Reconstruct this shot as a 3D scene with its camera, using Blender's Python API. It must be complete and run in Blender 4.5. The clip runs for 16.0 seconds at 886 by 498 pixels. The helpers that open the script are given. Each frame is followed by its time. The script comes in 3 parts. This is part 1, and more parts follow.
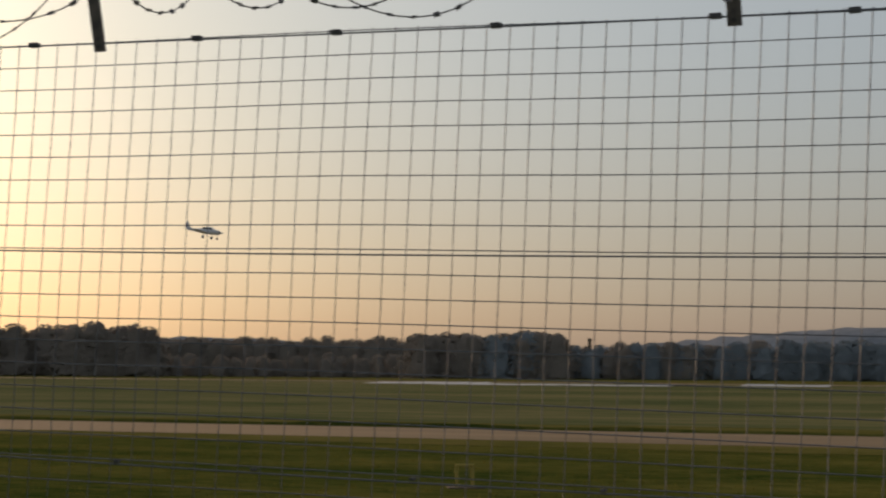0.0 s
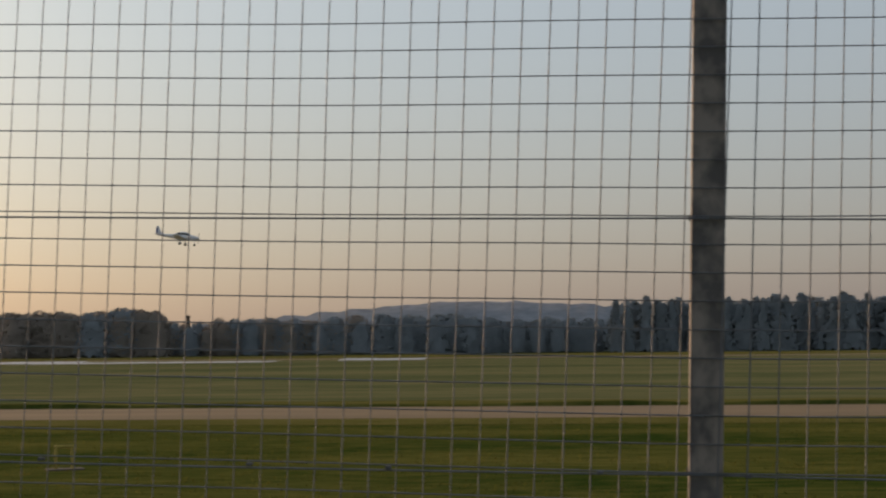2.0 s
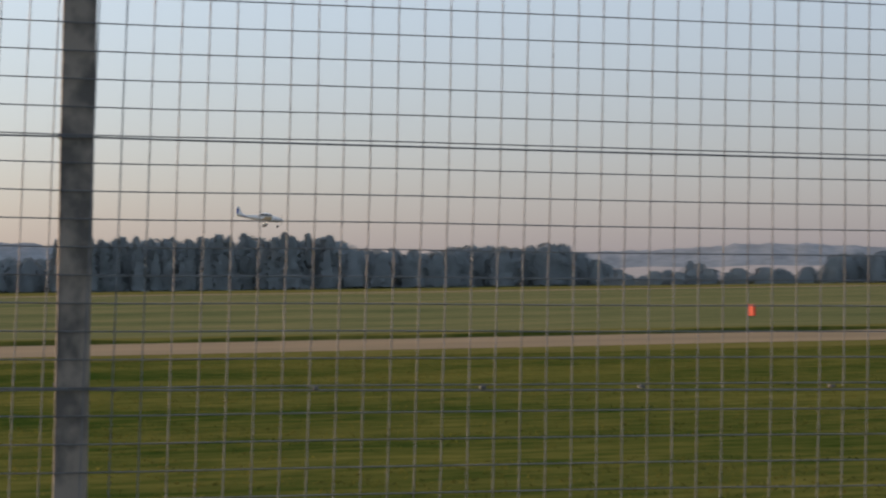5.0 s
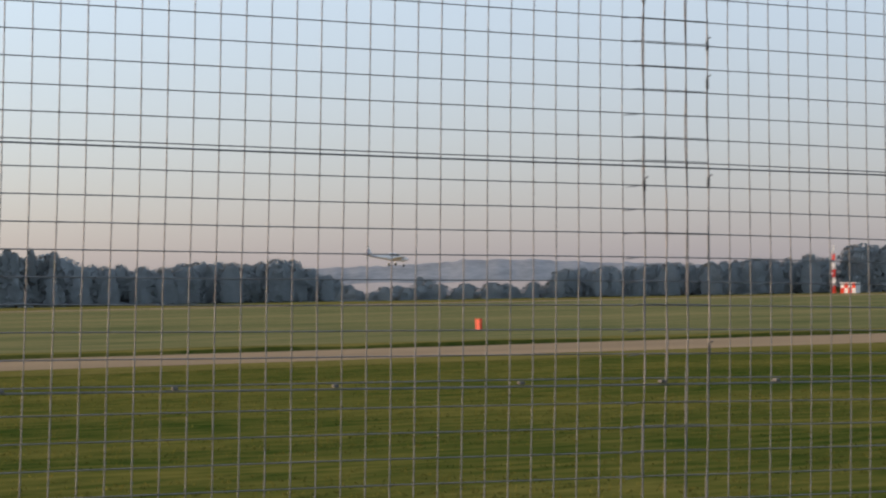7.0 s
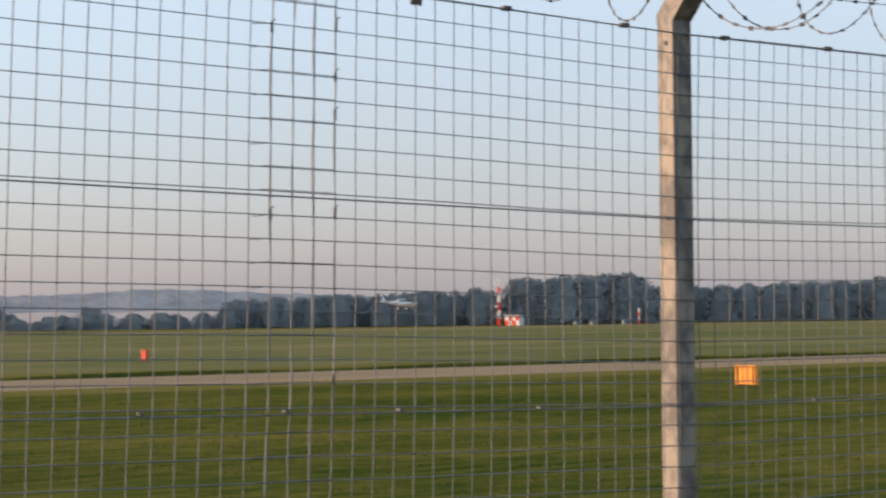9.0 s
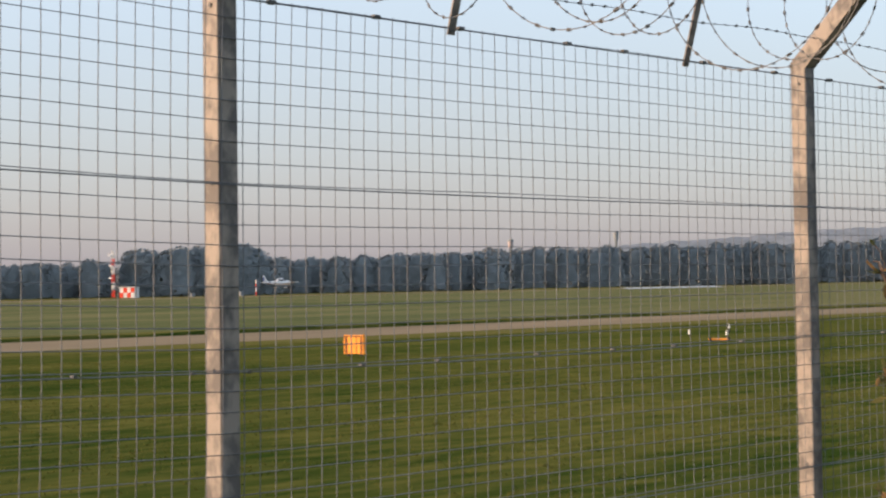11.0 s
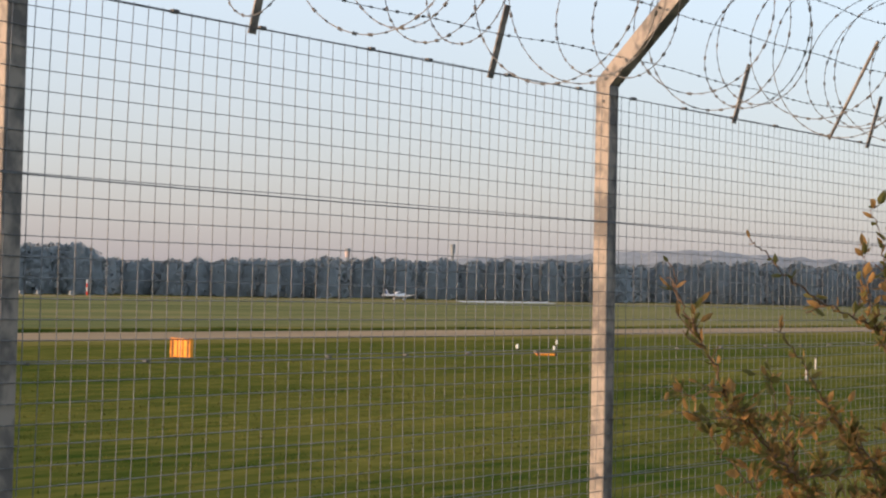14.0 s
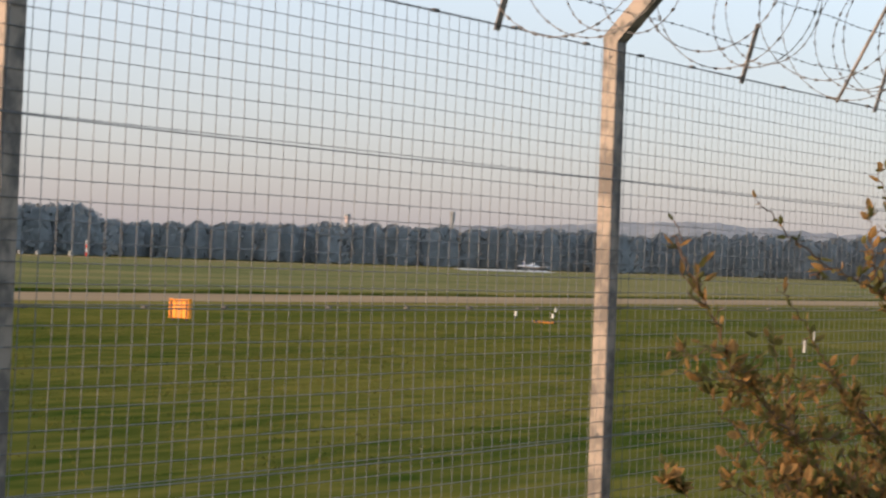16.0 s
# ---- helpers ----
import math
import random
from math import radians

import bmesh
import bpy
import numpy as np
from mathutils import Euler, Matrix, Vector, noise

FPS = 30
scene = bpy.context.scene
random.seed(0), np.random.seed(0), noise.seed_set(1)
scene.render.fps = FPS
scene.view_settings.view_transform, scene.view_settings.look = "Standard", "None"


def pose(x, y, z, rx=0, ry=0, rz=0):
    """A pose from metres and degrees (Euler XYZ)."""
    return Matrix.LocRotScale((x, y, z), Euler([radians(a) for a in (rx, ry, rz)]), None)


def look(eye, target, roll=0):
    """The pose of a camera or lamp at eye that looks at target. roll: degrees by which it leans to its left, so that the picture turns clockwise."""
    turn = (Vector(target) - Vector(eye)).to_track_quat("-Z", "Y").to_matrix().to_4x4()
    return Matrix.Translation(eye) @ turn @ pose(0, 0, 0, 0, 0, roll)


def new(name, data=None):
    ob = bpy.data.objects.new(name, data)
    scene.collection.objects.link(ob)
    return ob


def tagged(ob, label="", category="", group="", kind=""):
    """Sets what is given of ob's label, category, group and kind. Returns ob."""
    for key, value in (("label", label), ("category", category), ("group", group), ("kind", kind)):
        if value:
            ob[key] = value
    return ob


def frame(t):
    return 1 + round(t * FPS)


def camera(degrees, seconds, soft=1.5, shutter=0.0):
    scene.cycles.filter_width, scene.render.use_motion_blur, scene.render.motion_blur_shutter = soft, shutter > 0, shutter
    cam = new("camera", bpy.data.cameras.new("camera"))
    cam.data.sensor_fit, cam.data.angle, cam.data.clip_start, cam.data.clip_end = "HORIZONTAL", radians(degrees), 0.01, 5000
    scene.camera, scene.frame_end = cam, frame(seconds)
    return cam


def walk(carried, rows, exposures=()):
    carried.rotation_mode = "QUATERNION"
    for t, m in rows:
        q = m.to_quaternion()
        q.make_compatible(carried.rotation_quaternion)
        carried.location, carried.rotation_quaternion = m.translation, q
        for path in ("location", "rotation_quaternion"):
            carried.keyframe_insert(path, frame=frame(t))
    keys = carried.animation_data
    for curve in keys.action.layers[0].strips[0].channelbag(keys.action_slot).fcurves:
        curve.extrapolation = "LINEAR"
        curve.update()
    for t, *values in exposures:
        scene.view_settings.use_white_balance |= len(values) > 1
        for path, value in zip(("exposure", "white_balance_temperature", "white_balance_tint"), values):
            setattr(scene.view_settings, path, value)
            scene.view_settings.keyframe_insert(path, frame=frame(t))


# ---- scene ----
# ---- camera ----
cam = camera(29.7, 16.0, soft=2.2, shutter=0.3)
PATH = [
    (0, (-2.83, -3.11, 1.757), (-3.536, -1.244, 1.903), 0.4),
    (0.5, (-2.80, -3.11, 1.756), (-3.381, -1.2, 1.89), 0.6),
    (1, (-2.962, -3.081, 1.746), (-3.430, -1.138, 1.854), 0.1),
    (1.5, (-2.972, -3.025, 1.743), (-3.325, -1.059, 1.855), -0.5),
    (2, (-2.953, -2.981, 1.741), (-3.196, -1.0, 1.858), -0.6),
    (2.5, (-2.931, -2.96, 1.736), (-3.075, -0.969, 1.853), -0.1),
    (3, (-2.961, -2.972, 1.732), (-2.989, -0.977, 1.863), -1.6),
    (3.5, (-2.982, -3.002, 1.726), (-2.899, -1.006, 1.826), -2.3),
    (4, (-2.933, -3.034, 1.72), (-2.762, -1.044, 1.829), -0.5),
    (4.5, (-2.865, -3.046, 1.709), (-2.61, -1.065, 1.794), -0.3),
    (5, (-2.821, -3.052, 1.698), (-2.41, -1.095, 1.736), -0.7),
    (7.5, (-2.734, -3.09, 1.663), (-1.934, -1.257, 1.707), -1.5),
    (8, (-2.702, -3.095, 1.662), (-1.795, -1.313, 1.697), -1.7),
    (8.5, (-2.681, -3.093, 1.662), (-1.695, -1.357, 1.774), -0.5),
    (9, (-2.663, -3.107, 1.662), (-1.594, -1.418, 1.746), -0.7),
    (9.5, (-2.621, -3.13, 1.66), (-1.432, -1.523, 1.722), -1.0),
    (10, (-2.568, -3.148, 1.657), (-1.266, -1.63, 1.705), -1.4),
    (12.3, (-2.447, -3.239, 1.635), (-0.961, -1.902, 1.688), -0.1),
    (12.5, (-2.442, -3.252, 1.634), (-0.945, -1.927, 1.686), -0.1),
    (13, (-2.429, -3.271, 1.627), (-0.898, -1.985, 1.677), 0.6),
    (13.5, (-2.427, -3.274, 1.63), (-0.887, -1.999, 1.682), 1.0),
    (14, (-2.42, -3.275, 1.628), (-0.867, -2.015, 1.683), 1.1),
    (14.5, (-2.413, -3.27, 1.626), (-0.85, -2.025, 1.687), 1.0),
    (15, (-2.42, -3.287, 1.632), (-0.844, -2.058, 1.709), 0.9),
    (15.5, (-2.4, -3.318, 1.629), (-0.814, -2.1, 1.676), 1.2),
    (16, (-2.384, -3.235, 1.585), (-0.83, -1.976, 1.601), 2.1),
]
EXPOSE = [(0.0, -0.1, 7000, 17), (1.0, 0.02, 6900, 17), (2.5, 0.32, 6800, 16), (3.5, 0.55, 6650, 16.5), (5.0, 0.8, 6350, 16.5), (7.5, 1.1, 6350, 15.5), (9.0, 1.2, 6350, 15), (12.5, 1.31, 6500, 16), (16.0, 1.36, 6650, 16.5)]
walk(cam, [(t, look(e, g, r)) for t, e, g, r in PATH], EXPOSE)

# ---- world and sun ----
SUN_AZ, SUN_EL = -55.0, 11.0          # degrees from +y towards +x; height
world = bpy.data.worlds.new("sky")
scene.world = world
world.use_nodes = True
wn = world.node_tree.nodes
sky = wn.new("ShaderNodeTexSky")
sky.sky_type = "NISHITA"
sky.sun_disc = False
sky.sun_elevation = radians(SUN_EL)
sky.sun_rotation = radians(SUN_AZ)
sky.air_density, sky.dust_density, sky.ozone_density = 1.0, 2.0, 1.5
wn["Background"].inputs["Strength"].default_value = 0.056
# the air is dustier and dimmer near the ground, clearer above
wl = world.node_tree.links
direction = wn.new("ShaderNodeTexCoord")
split = wn.new("ShaderNodeSeparateXYZ")
rise = wn.new("ShaderNodeMapRange")
rise.interpolation_type = "SMOOTHSTEP"
rise.inputs["From Min"].default_value, rise.inputs["From Max"].default_value = -0.02, 0.27
clear = wn.new("ShaderNodeMix")
clear.data_type = "RGBA"
clear.inputs["A"].default_value = (0.815, 0.815, 0.85, 1)
clear.inputs["B"].default_value = (1.20, 1.32, 1.29, 1)
wl.new(direction.outputs["Generated"], split.inputs[0])
wl.new(split.outputs["Z"], rise.inputs["Value"])
wl.new(rise.outputs[0], clear.inputs["Factor"])
tint = wn.new("ShaderNodeMix")
tint.data_type, tint.blend_type = "RGBA", "MULTIPLY"
tint.inputs["Factor"].default_value = 1.0
wl.new(sky.outputs[0], tint.inputs["A"])
wl.new(clear.outputs["Result"], tint.inputs["B"])
wl.new(tint.outputs["Result"], wn["Background"].inputs["Color"])
# thin even haze over the whole sky
haze = wn.new("ShaderNodeBackground")
veil = wn.new("ShaderNodeMix")
veil.data_type, veil.blend_type = "RGBA", "MULTIPLY"
veil.inputs["Factor"].default_value = 1.0
veil.inputs["A"].default_value = (0.150, 0.143, 0.158, 1)
wl.new(clear.outputs["Result"], veil.inputs["B"])
wl.new(veil.outputs["Result"], haze.inputs["Color"])
haze.inputs["Strength"].default_value = 1.0
both = wn.new("ShaderNodeAddShader")
world.node_tree.links.new(wn["Background"].outputs[0], both.inputs[0])
world.node_tree.links.new(haze.outputs[0], both.inputs[1])
world.node_tree.links.new(both.outputs[0], wn["World Output"].inputs["Surface"])
sun = new("sun", bpy.data.lights.new("sun", "SUN"))
sun.data.energy, sun.data.angle, sun.data.color = 2.3, radians(2.0), (1.0, 0.67, 0.43)
_a, _e = radians(SUN_AZ), radians(SUN_EL)
sun.matrix_world = look((0, 0, 30), (-math.sin(_a) * math.cos(_e), -math.cos(_a) * math.cos(_e), 30 - math.sin(_e)))

# ---- materials ----


def mat(name, col, col2=None, rough=0.7, metal=0.0, scale=8.0, fine=60.0, bump=0.2, spread=0.5, rand=0.0, trans=0.0, spec=0.3, stretch=(1, 1, 1), grain=0.45):
    """Two colours mixed by coarse and fine noise, a fine relief; rand: change of brightness from piece to piece."""
    m = bpy.data.materials.new(name)
    m.use_nodes = True
    nt = m.node_tree
    b = nt.nodes["Principled BSDF"]
    b.inputs["Roughness"].default_value = rough
    b.inputs["Metallic"].default_value = metal
    b.inputs["Specular IOR Level"].default_value = spec
    co = nt.nodes.new("ShaderNodeTexCoord")
    n1 = nt.nodes.new("ShaderNodeTexNoise")
    n1.inputs["Scale"].default_value = scale
    n1.inputs["Detail"].default_value = 6
    n2 = nt.nodes.new("ShaderNodeTexNoise")
    n2.inputs["Scale"].default_value = fine
    n2.inputs["Detail"].default_value = 4
    for n in (n1, n2):
        mp = nt.nodes.new("ShaderNodeMapping")
        mp.inputs["Scale"].default_value = stretch
        nt.links.new(co.outputs["Object"], mp.inputs["Vector"])
        nt.links.new(mp.outputs[0], n.inputs["Vector"])
    add = nt.nodes.new("ShaderNodeMath")
    add.operation = "MULTIPLY_ADD"
    add.inputs[1].default_value = grain
    nt.links.new(n2.outputs["Fac"], add.inputs[0])
    nt.links.new(n1.outputs["Fac"], add.inputs[2])
    ramp = nt.nodes.new("ShaderNodeMapRange")
    ramp.inputs["From Min"].default_value = 0.5 + grain * 0.5 - spread * 0.5
    ramp.inputs["From Max"].default_value = 0.5 + grain * 0.5 + spread * 0.5
    nt.links.new(add.outputs[0], ramp.inputs["Value"])
    mix = nt.nodes.new("ShaderNodeMix")
    mix.data_type = "RGBA"
    c2 = col2 or tuple(c * 0.7 for c in col)
    mix.inputs["A"].default_value = (*c2, 1)
    mix.inputs["B"].default_value = (*col, 1)
    nt.links.new(ramp.outputs[0], mix.inputs["Factor"])
    out = mix.outputs["Result"]
    if rand:
        info = nt.nodes.new("ShaderNodeObjectInfo")
        mr = nt.nodes.new("ShaderNodeMapRange")
        mr.inputs["To Min"].default_value, mr.inputs["To Max"].default_value = 1 - rand, 1 + rand
        nt.links.new(info.outputs["Random"], mr.inputs["Value"])
        hsv = nt.nodes.new("ShaderNodeHueSaturation")
        nt.links.new(mr.outputs[0], hsv.inputs["Value"])
        nt.links.new(out, hsv.inputs["Color"])
        out = hsv.outputs["Color"]
    nt.links.new(out, b.inputs["Base Color"])
    if bump:
        bp = nt.nodes.new("ShaderNodeBump")
        bp.inputs["Strength"].default_value = bump
        bp.inputs["Distance"].default_value = 0.01
        nt.links.new(n2.outputs["Fac"], bp.inputs["Height"])
        nt.links.new(bp.outputs[0], b.inputs["Normal"])
    if trans:
        t = nt.nodes.new("ShaderNodeBsdfTranslucent")
        nt.links.new(out, t.inputs["Color"])
        ms = nt.nodes.new("ShaderNodeMixShader")
        ms.inputs[0].default_value = trans
        nt.links.new(b.outputs[0], ms.inputs[1])
        nt.links.new(t.outputs[0], ms.inputs[2])
        nt.links.new(ms.outputs[0], nt.nodes["Material Output"].inputs["Surface"])
    return m


M_WIRE = mat("galvanised wire", (0.185, 0.195, 0.21), (0.12, 0.13, 0.14), 0.55, 0.25, 20, 200, 0.1)
M_POST = mat("weathered galvanised steel", (0.27, 0.235, 0.205), (0.115, 0.106, 0.10), 0.6, 0.1, 9, 34, 0.15, 0.2, stretch=(1, 1, 0.7), grain=0.6)
M_BARB = mat("dull razor wire steel", (0.13, 0.13, 0.13), (0.08, 0.08, 0.08), 0.6, 0.2, 20, 200, 0.1)
M_GRASS = mat("mown grass", (0.132, 0.122, 0.030), (0.028, 0.052, 0.009), 1.0, 0, 0.2, 2.4, 0.2, 0.50, spec=0.0, stretch=(0.5, 1.5, 1), grain=1.0)
M_BLADE = mat("grass blades", (0.150, 0.140, 0.036), (0.050, 0.078, 0.016), 0.9, 0, 0.2, 2.4, 0.0, 0.50, 0, 0.5, spec=0.0, stretch=(0.5, 1.5, 1), grain=1.0)
M_DRY = mat("dry verge grass", (0.17, 0.145, 0.045), (0.10, 0.10, 0.025), 1.0, 0, 0.3, 2.0, 0.2, spec=0.0)
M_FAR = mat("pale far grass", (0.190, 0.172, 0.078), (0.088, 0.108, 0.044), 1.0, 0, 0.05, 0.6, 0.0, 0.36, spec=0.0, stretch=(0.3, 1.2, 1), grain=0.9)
M_TARMAC = mat("pale worn tarmac", (0.285, 0.212, 0.126), (0.20, 0.152, 0.094), 1.0, 0, 0.3, 4.0, 0.1, spec=0.05, stretch=(0.2, 1, 1))
M_PALE = mat("pale concrete", (0.42, 0.42, 0.41), (0.33, 0.33, 0.32), 0.5, 0, 0.2, 3.0, 0.1)
# distance haze is put into this colour: paler and bluer than real leaves
M_LEAF = mat("foliage with haze colour", (0.27, 0.305, 0.315), (0.215, 0.25, 0.26), 1.0, 0, 0.25, 1.5, 0.0, 0.5, 0.06, 0.2, spec=0.0)
# second copy of the leaf colour, with the warm sunward haze put in
M_LEAF_WARM_HAZE = mat("foliage with warm haze colour", (0.36, 0.315, 0.26), (0.285, 0.255, 0.215), 1.0, 0, 0.25, 1.5, 0.0, 0.5, 0.06, 0.35, spec=0.0)
M_BARK = mat("bark", (0.10, 0.08, 0.06), (0.06, 0.05, 0.04), 0.9, 0, 3, 30, 0.5)
M_FIELD = mat("distant stubble field", (0.43, 0.395, 0.37), (0.35, 0.325, 0.305), 0.9, 0, 0.02, 0.2, 0.0, spec=0.0)
M_WHITE = mat("white paint", (0.78, 0.78, 0.77), (0.68, 0.68, 0.67), 0.35, 0, 3, 40, 0.05)
M_ORANGE = mat("orange panel", (0.95, 0.36, 0.03), (0.80, 0.27, 0.02), 0.6, 0, 6, 50, 0.05)
M_RED = mat("red board", (0.75, 0.07, 0.03), (0.60, 0.05, 0.03), 0.6, 0, 6, 50, 0.05)
M_YELLOW = mat("faded yellow paint", (0.36, 0.29, 0.06), (0.27, 0.21, 0.05), 0.7, 0, 6, 50, 0.05)
M_DARK = mat("dark rubber", (0.03, 0.03, 0.03), (0.02, 0.02, 0.02), 0.6, 0, 6, 50, 0.05)
M_BLUE = mat("blue paint", (0.06, 0.10, 0.30), (0.05, 0.08, 0.24), 0.35, 0, 6, 50, 0.03)
M_WINDOW = mat("cockpit glass", (0.04, 0.05, 0.06), (0.03, 0.04, 0.05), 0.08, 0, 6, 50, 0.0)
M_BUSHLEAF = mat("brown autumn leaf", (0.36, 0.205, 0.07), (0.17, 0.105, 0.04), 0.6, 0, 12, 80, 0.2, 0.6, 0.45, 0.45, spec=0.2)
M_GREENLEAF = mat("olive leaf", (0.19, 0.165, 0.05), (0.085, 0.09, 0.028), 0.6, 0, 12, 80, 0.2, 0.6, 0.45, 0.45, spec=0.2)
M_TWIG = mat("brown twig", (0.16, 0.10, 0.06), (0.09, 0.06, 0.04), 0.8, 0, 20, 200, 0.3)

# ---- mesh helpers ----


def part(name, bm, material, parent=None, label=""):
    """Links a bmesh as one mesh object, under a thing or a part."""
    me = bpy.data.meshes.new(name)
    bm.to_mesh(me)
    bm.free()
    me.materials.append(material)
    ob = new(name, me)
    if parent:
        ob.parent = parent
    return tagged(ob, label) if label else ob


def share(name, me, parent, m=None):
    """A further object on a mesh that exists."""
    ob = new(name, me)
    ob.parent = parent
    if m is not None:
        ob.matrix_basis = m
    return ob


def raw(name, verts, faces, material, parent=None, smooth=False):
    me = bpy.data.meshes.new(name)
    me.from_pydata(verts, [], faces)
    me.materials.append(material)
    if smooth:
        me.polygons.foreach_set("use_smooth", [True] * len(faces))
    me.update()
    ob = new(name, me)
    if parent:
        ob.parent = parent
    return ob


def box(bm, x0, x1, y0, y1, z0, z1, bevel=0.0):
    g = bmesh.ops.create_cube(bm, size=1, matrix=Matrix.LocRotScale(((x0 + x1) / 2, (y0 + y1) / 2, (z0 + z1) / 2), None, (x1 - x0, y1 - y0, z1 - z0)))
    if bevel:
        es = list({e for v in g["verts"] for e in v.link_edges})
        bmesh.ops.bevel(bm, geom=es, offset=bevel, segments=2, affect="EDGES", profile=0.5)
    return bm


def rod(bm, a, b, r0, r1=None, n=8):
    a, b = Vector(a), Vector(b)
    d = b - a
    m = Matrix.Translation((a + b) / 2) @ d.to_track_quat("Z", "Y").to_matrix().to_4x4()
    bmesh.ops.create_cone(bm, cap_ends=True, segments=n, radius1=r0, radius2=r0 if r1 is None else r1, depth=d.length, matrix=m)
    return bm


def tube(pts, r, n=4, verts=None, faces=None):
    """A round wire along points; r: one radius or one for each point."""
    verts = [] if verts is None else verts
    faces = [] if faces is None else faces
    base = len(verts)
    pts = [Vector(p) for p in pts]
    up = Vector((0.13, 0.31, 0.94))
    for i, p in enumerate(pts):
        d = (pts[min(i + 1, len(pts) - 1)] - pts[max(i - 1, 0)]).normalized()
        s = d.cross(up)
        if s.length < 0.1:
            s = d.cross(Vector((1, 0, 0)))
        s.normalize()
        u = s.cross(d)
        ri = r[i] if isinstance(r, (list, tuple)) else r
        for k in range(n):
            a = 2 * math.pi * k / n
            verts.append(tuple(p + (s * math.cos(a) + u * math.sin(a)) * ri))
    for i in range(len(pts) - 1):
        for k in range(n):
            a, b = base + i * n + k, base + i * n + (k + 1) % n
            faces.append((a, b, b + n, a + n))
    faces.append(tuple(base + k for k in range(n))[::-1])
    faces.append(tuple(base + (len(pts) - 1) * n + k for k in range(n)))
    return verts, faces


def empty(name, m=None):
    ob = new(name)
    ob.empty_display_size = 0.1
    if m is not None:
        ob.matrix_basis = m
    return ob


def at_az(az, d):
    """A place on the ground seen from the camera's stand, by bearing in degrees and distance."""
    a = radians(az)
    return (-2.72 + d * math.sin(a), -3.1 + d * math.cos(a))


rng = random.Random(7)

# ---- ground, taxiway, runway ----
gv, gf = [], []
xs = [-5000, -1500, -500, -200, -100, -50, -20, 0, 20, 50, 100, 200, 500, 1500, 5000]
ys = [-5000, -500, -60, -10, -1, 6, 12, 20, 30, 37, 46, 60, 80, 120, 180, 250, 275, 400, 700, 1500, 5000]
for y in ys:
    for x in xs:
        gv.append((x, y, 0.0))
for j in range(len(ys) - 1):
    for i in range(len(xs) - 1):
        a = j * len(xs) + i
        gf.append((a, a + 1, a + 1 + len(xs), a + len(xs)))
ground = tagged(raw("ground", gv, gf, M_GRASS), "mown green airfield grass reaching the trees", "grass", kind="structure")


def strip(name, y0, y1, x0, x1, z, material, label, cat, n=40, wob=0.25, seed=1, rise=0.0):
    r = random.Random(seed)
    v, f = [], []
    for i in range(n + 1):
        x = x0 + (x1 - x0) * i / n
        v += [(x, y0 + r.uniform(-wob, wob), z), (x, y1 + r.uniform(-wob, wob), z + rise * r.uniform(0.7, 1.1))]
    for i in range(n):
        f.append((2 * i, 2 * i + 2, 2 * i + 3, 2 * i + 1))
    return tagged(raw(name, v, f, material), label, cat, kind="structure")


TAXI_NEAR, TAXI_FAR = 37.6, 45.4
strip("taxiway", TAXI_NEAR, TAXI_FAR, -120, 260, 0.012, M_TARMAC, "pale worn tarmac taxiway across the grass", "taxiway", 120, 0.12)
strip("dry_verge", TAXI_NEAR - 3.2, TAXI_NEAR, -120, 260, 0.008, M_DRY, "yellowed dry grass verge along the taxiway", "grass", 160, 0.25, 5)
strip("far_verge", TAXI_FAR, TAXI_FAR + 5.5, -120, 260, 0.008, M_DRY, "yellowed dry grass verge along the taxiway", "grass", 160, 0.5, 6)
tv, tf = [], []
r_turf = random.Random(12)
for i in range(161):
    x = -120 + 380 * i / 160
    w = r_turf.uniform(-0.12, 0.12)
    hh = 0.11 + r_turf.uniform(-0.05, 0.05)
    tv += [(x, TAXI_FAR - 0.1 + w, -0.01), (x, TAXI_FAR + w, hh), (x, TAXI_FAR + 0.9 + w, hh * 0.8), (x, TAXI_FAR + 1.8, -0.01)]
for i in range(160):
    for k in range(3):
        a = 4 * i + k
        tf.append((a, a + 4, a + 5, a + 1))
tagged(raw("turf_edge", tv, tf, M_GRASS), "raised turf edge along the taxiway", "grass", kind="structure")
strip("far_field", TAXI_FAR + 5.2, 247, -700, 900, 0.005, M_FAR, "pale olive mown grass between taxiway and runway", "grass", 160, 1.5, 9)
strip("runway", 248, 272, -700, 520, 0.012, M_TARMAC, "grey tarmac runway beyond the grass", "runway", 80, 0.2)

# ---- fence ----
SPAN = 2.575
PITCH = 0.05


def top(x):
    """Height of the top wire, which climbs a little to the left."""
    u = max(0.0, -x)
    return 2.35 + (0.031 * u - 0.0028 * u * u if u < 2.75 else 0.064 + 0.026 * (u - 2.75))


def sway(x, z):
    """The slight bulge of the mesh out of its plane and along it."""
    p = Vector((x * 0.9, z * 1.1, 3.0))
    return 0.012 * noise.noise(p), 0.006 * noise.noise(p * 1.7 + Vector((9, 2, 0)))


def lean(x):
    """How far the fence leans along its line, as a slope fitted to the camera's view: more to the left."""
    return float(np.interp(x, (-9.0, -3.0, -1.5, 0.0, 2.5), (0.05, 0.045, 0.03, 0.018, 0.0)))


def post_lean(x):
    # post slopes are likewise set to fit the camera's view
    return 0.028 if x < -2 else 0.007 if x < 1 else 0.0


def wire_point(x, h):
    """A point of the mesh, h below the top wire."""
    a, b = sway(x, h)
    return (x + b + lean(x) * (0.65 - h), -0.002 + a * min(1.0, h * 4), top(x) - h + b * 0.5)


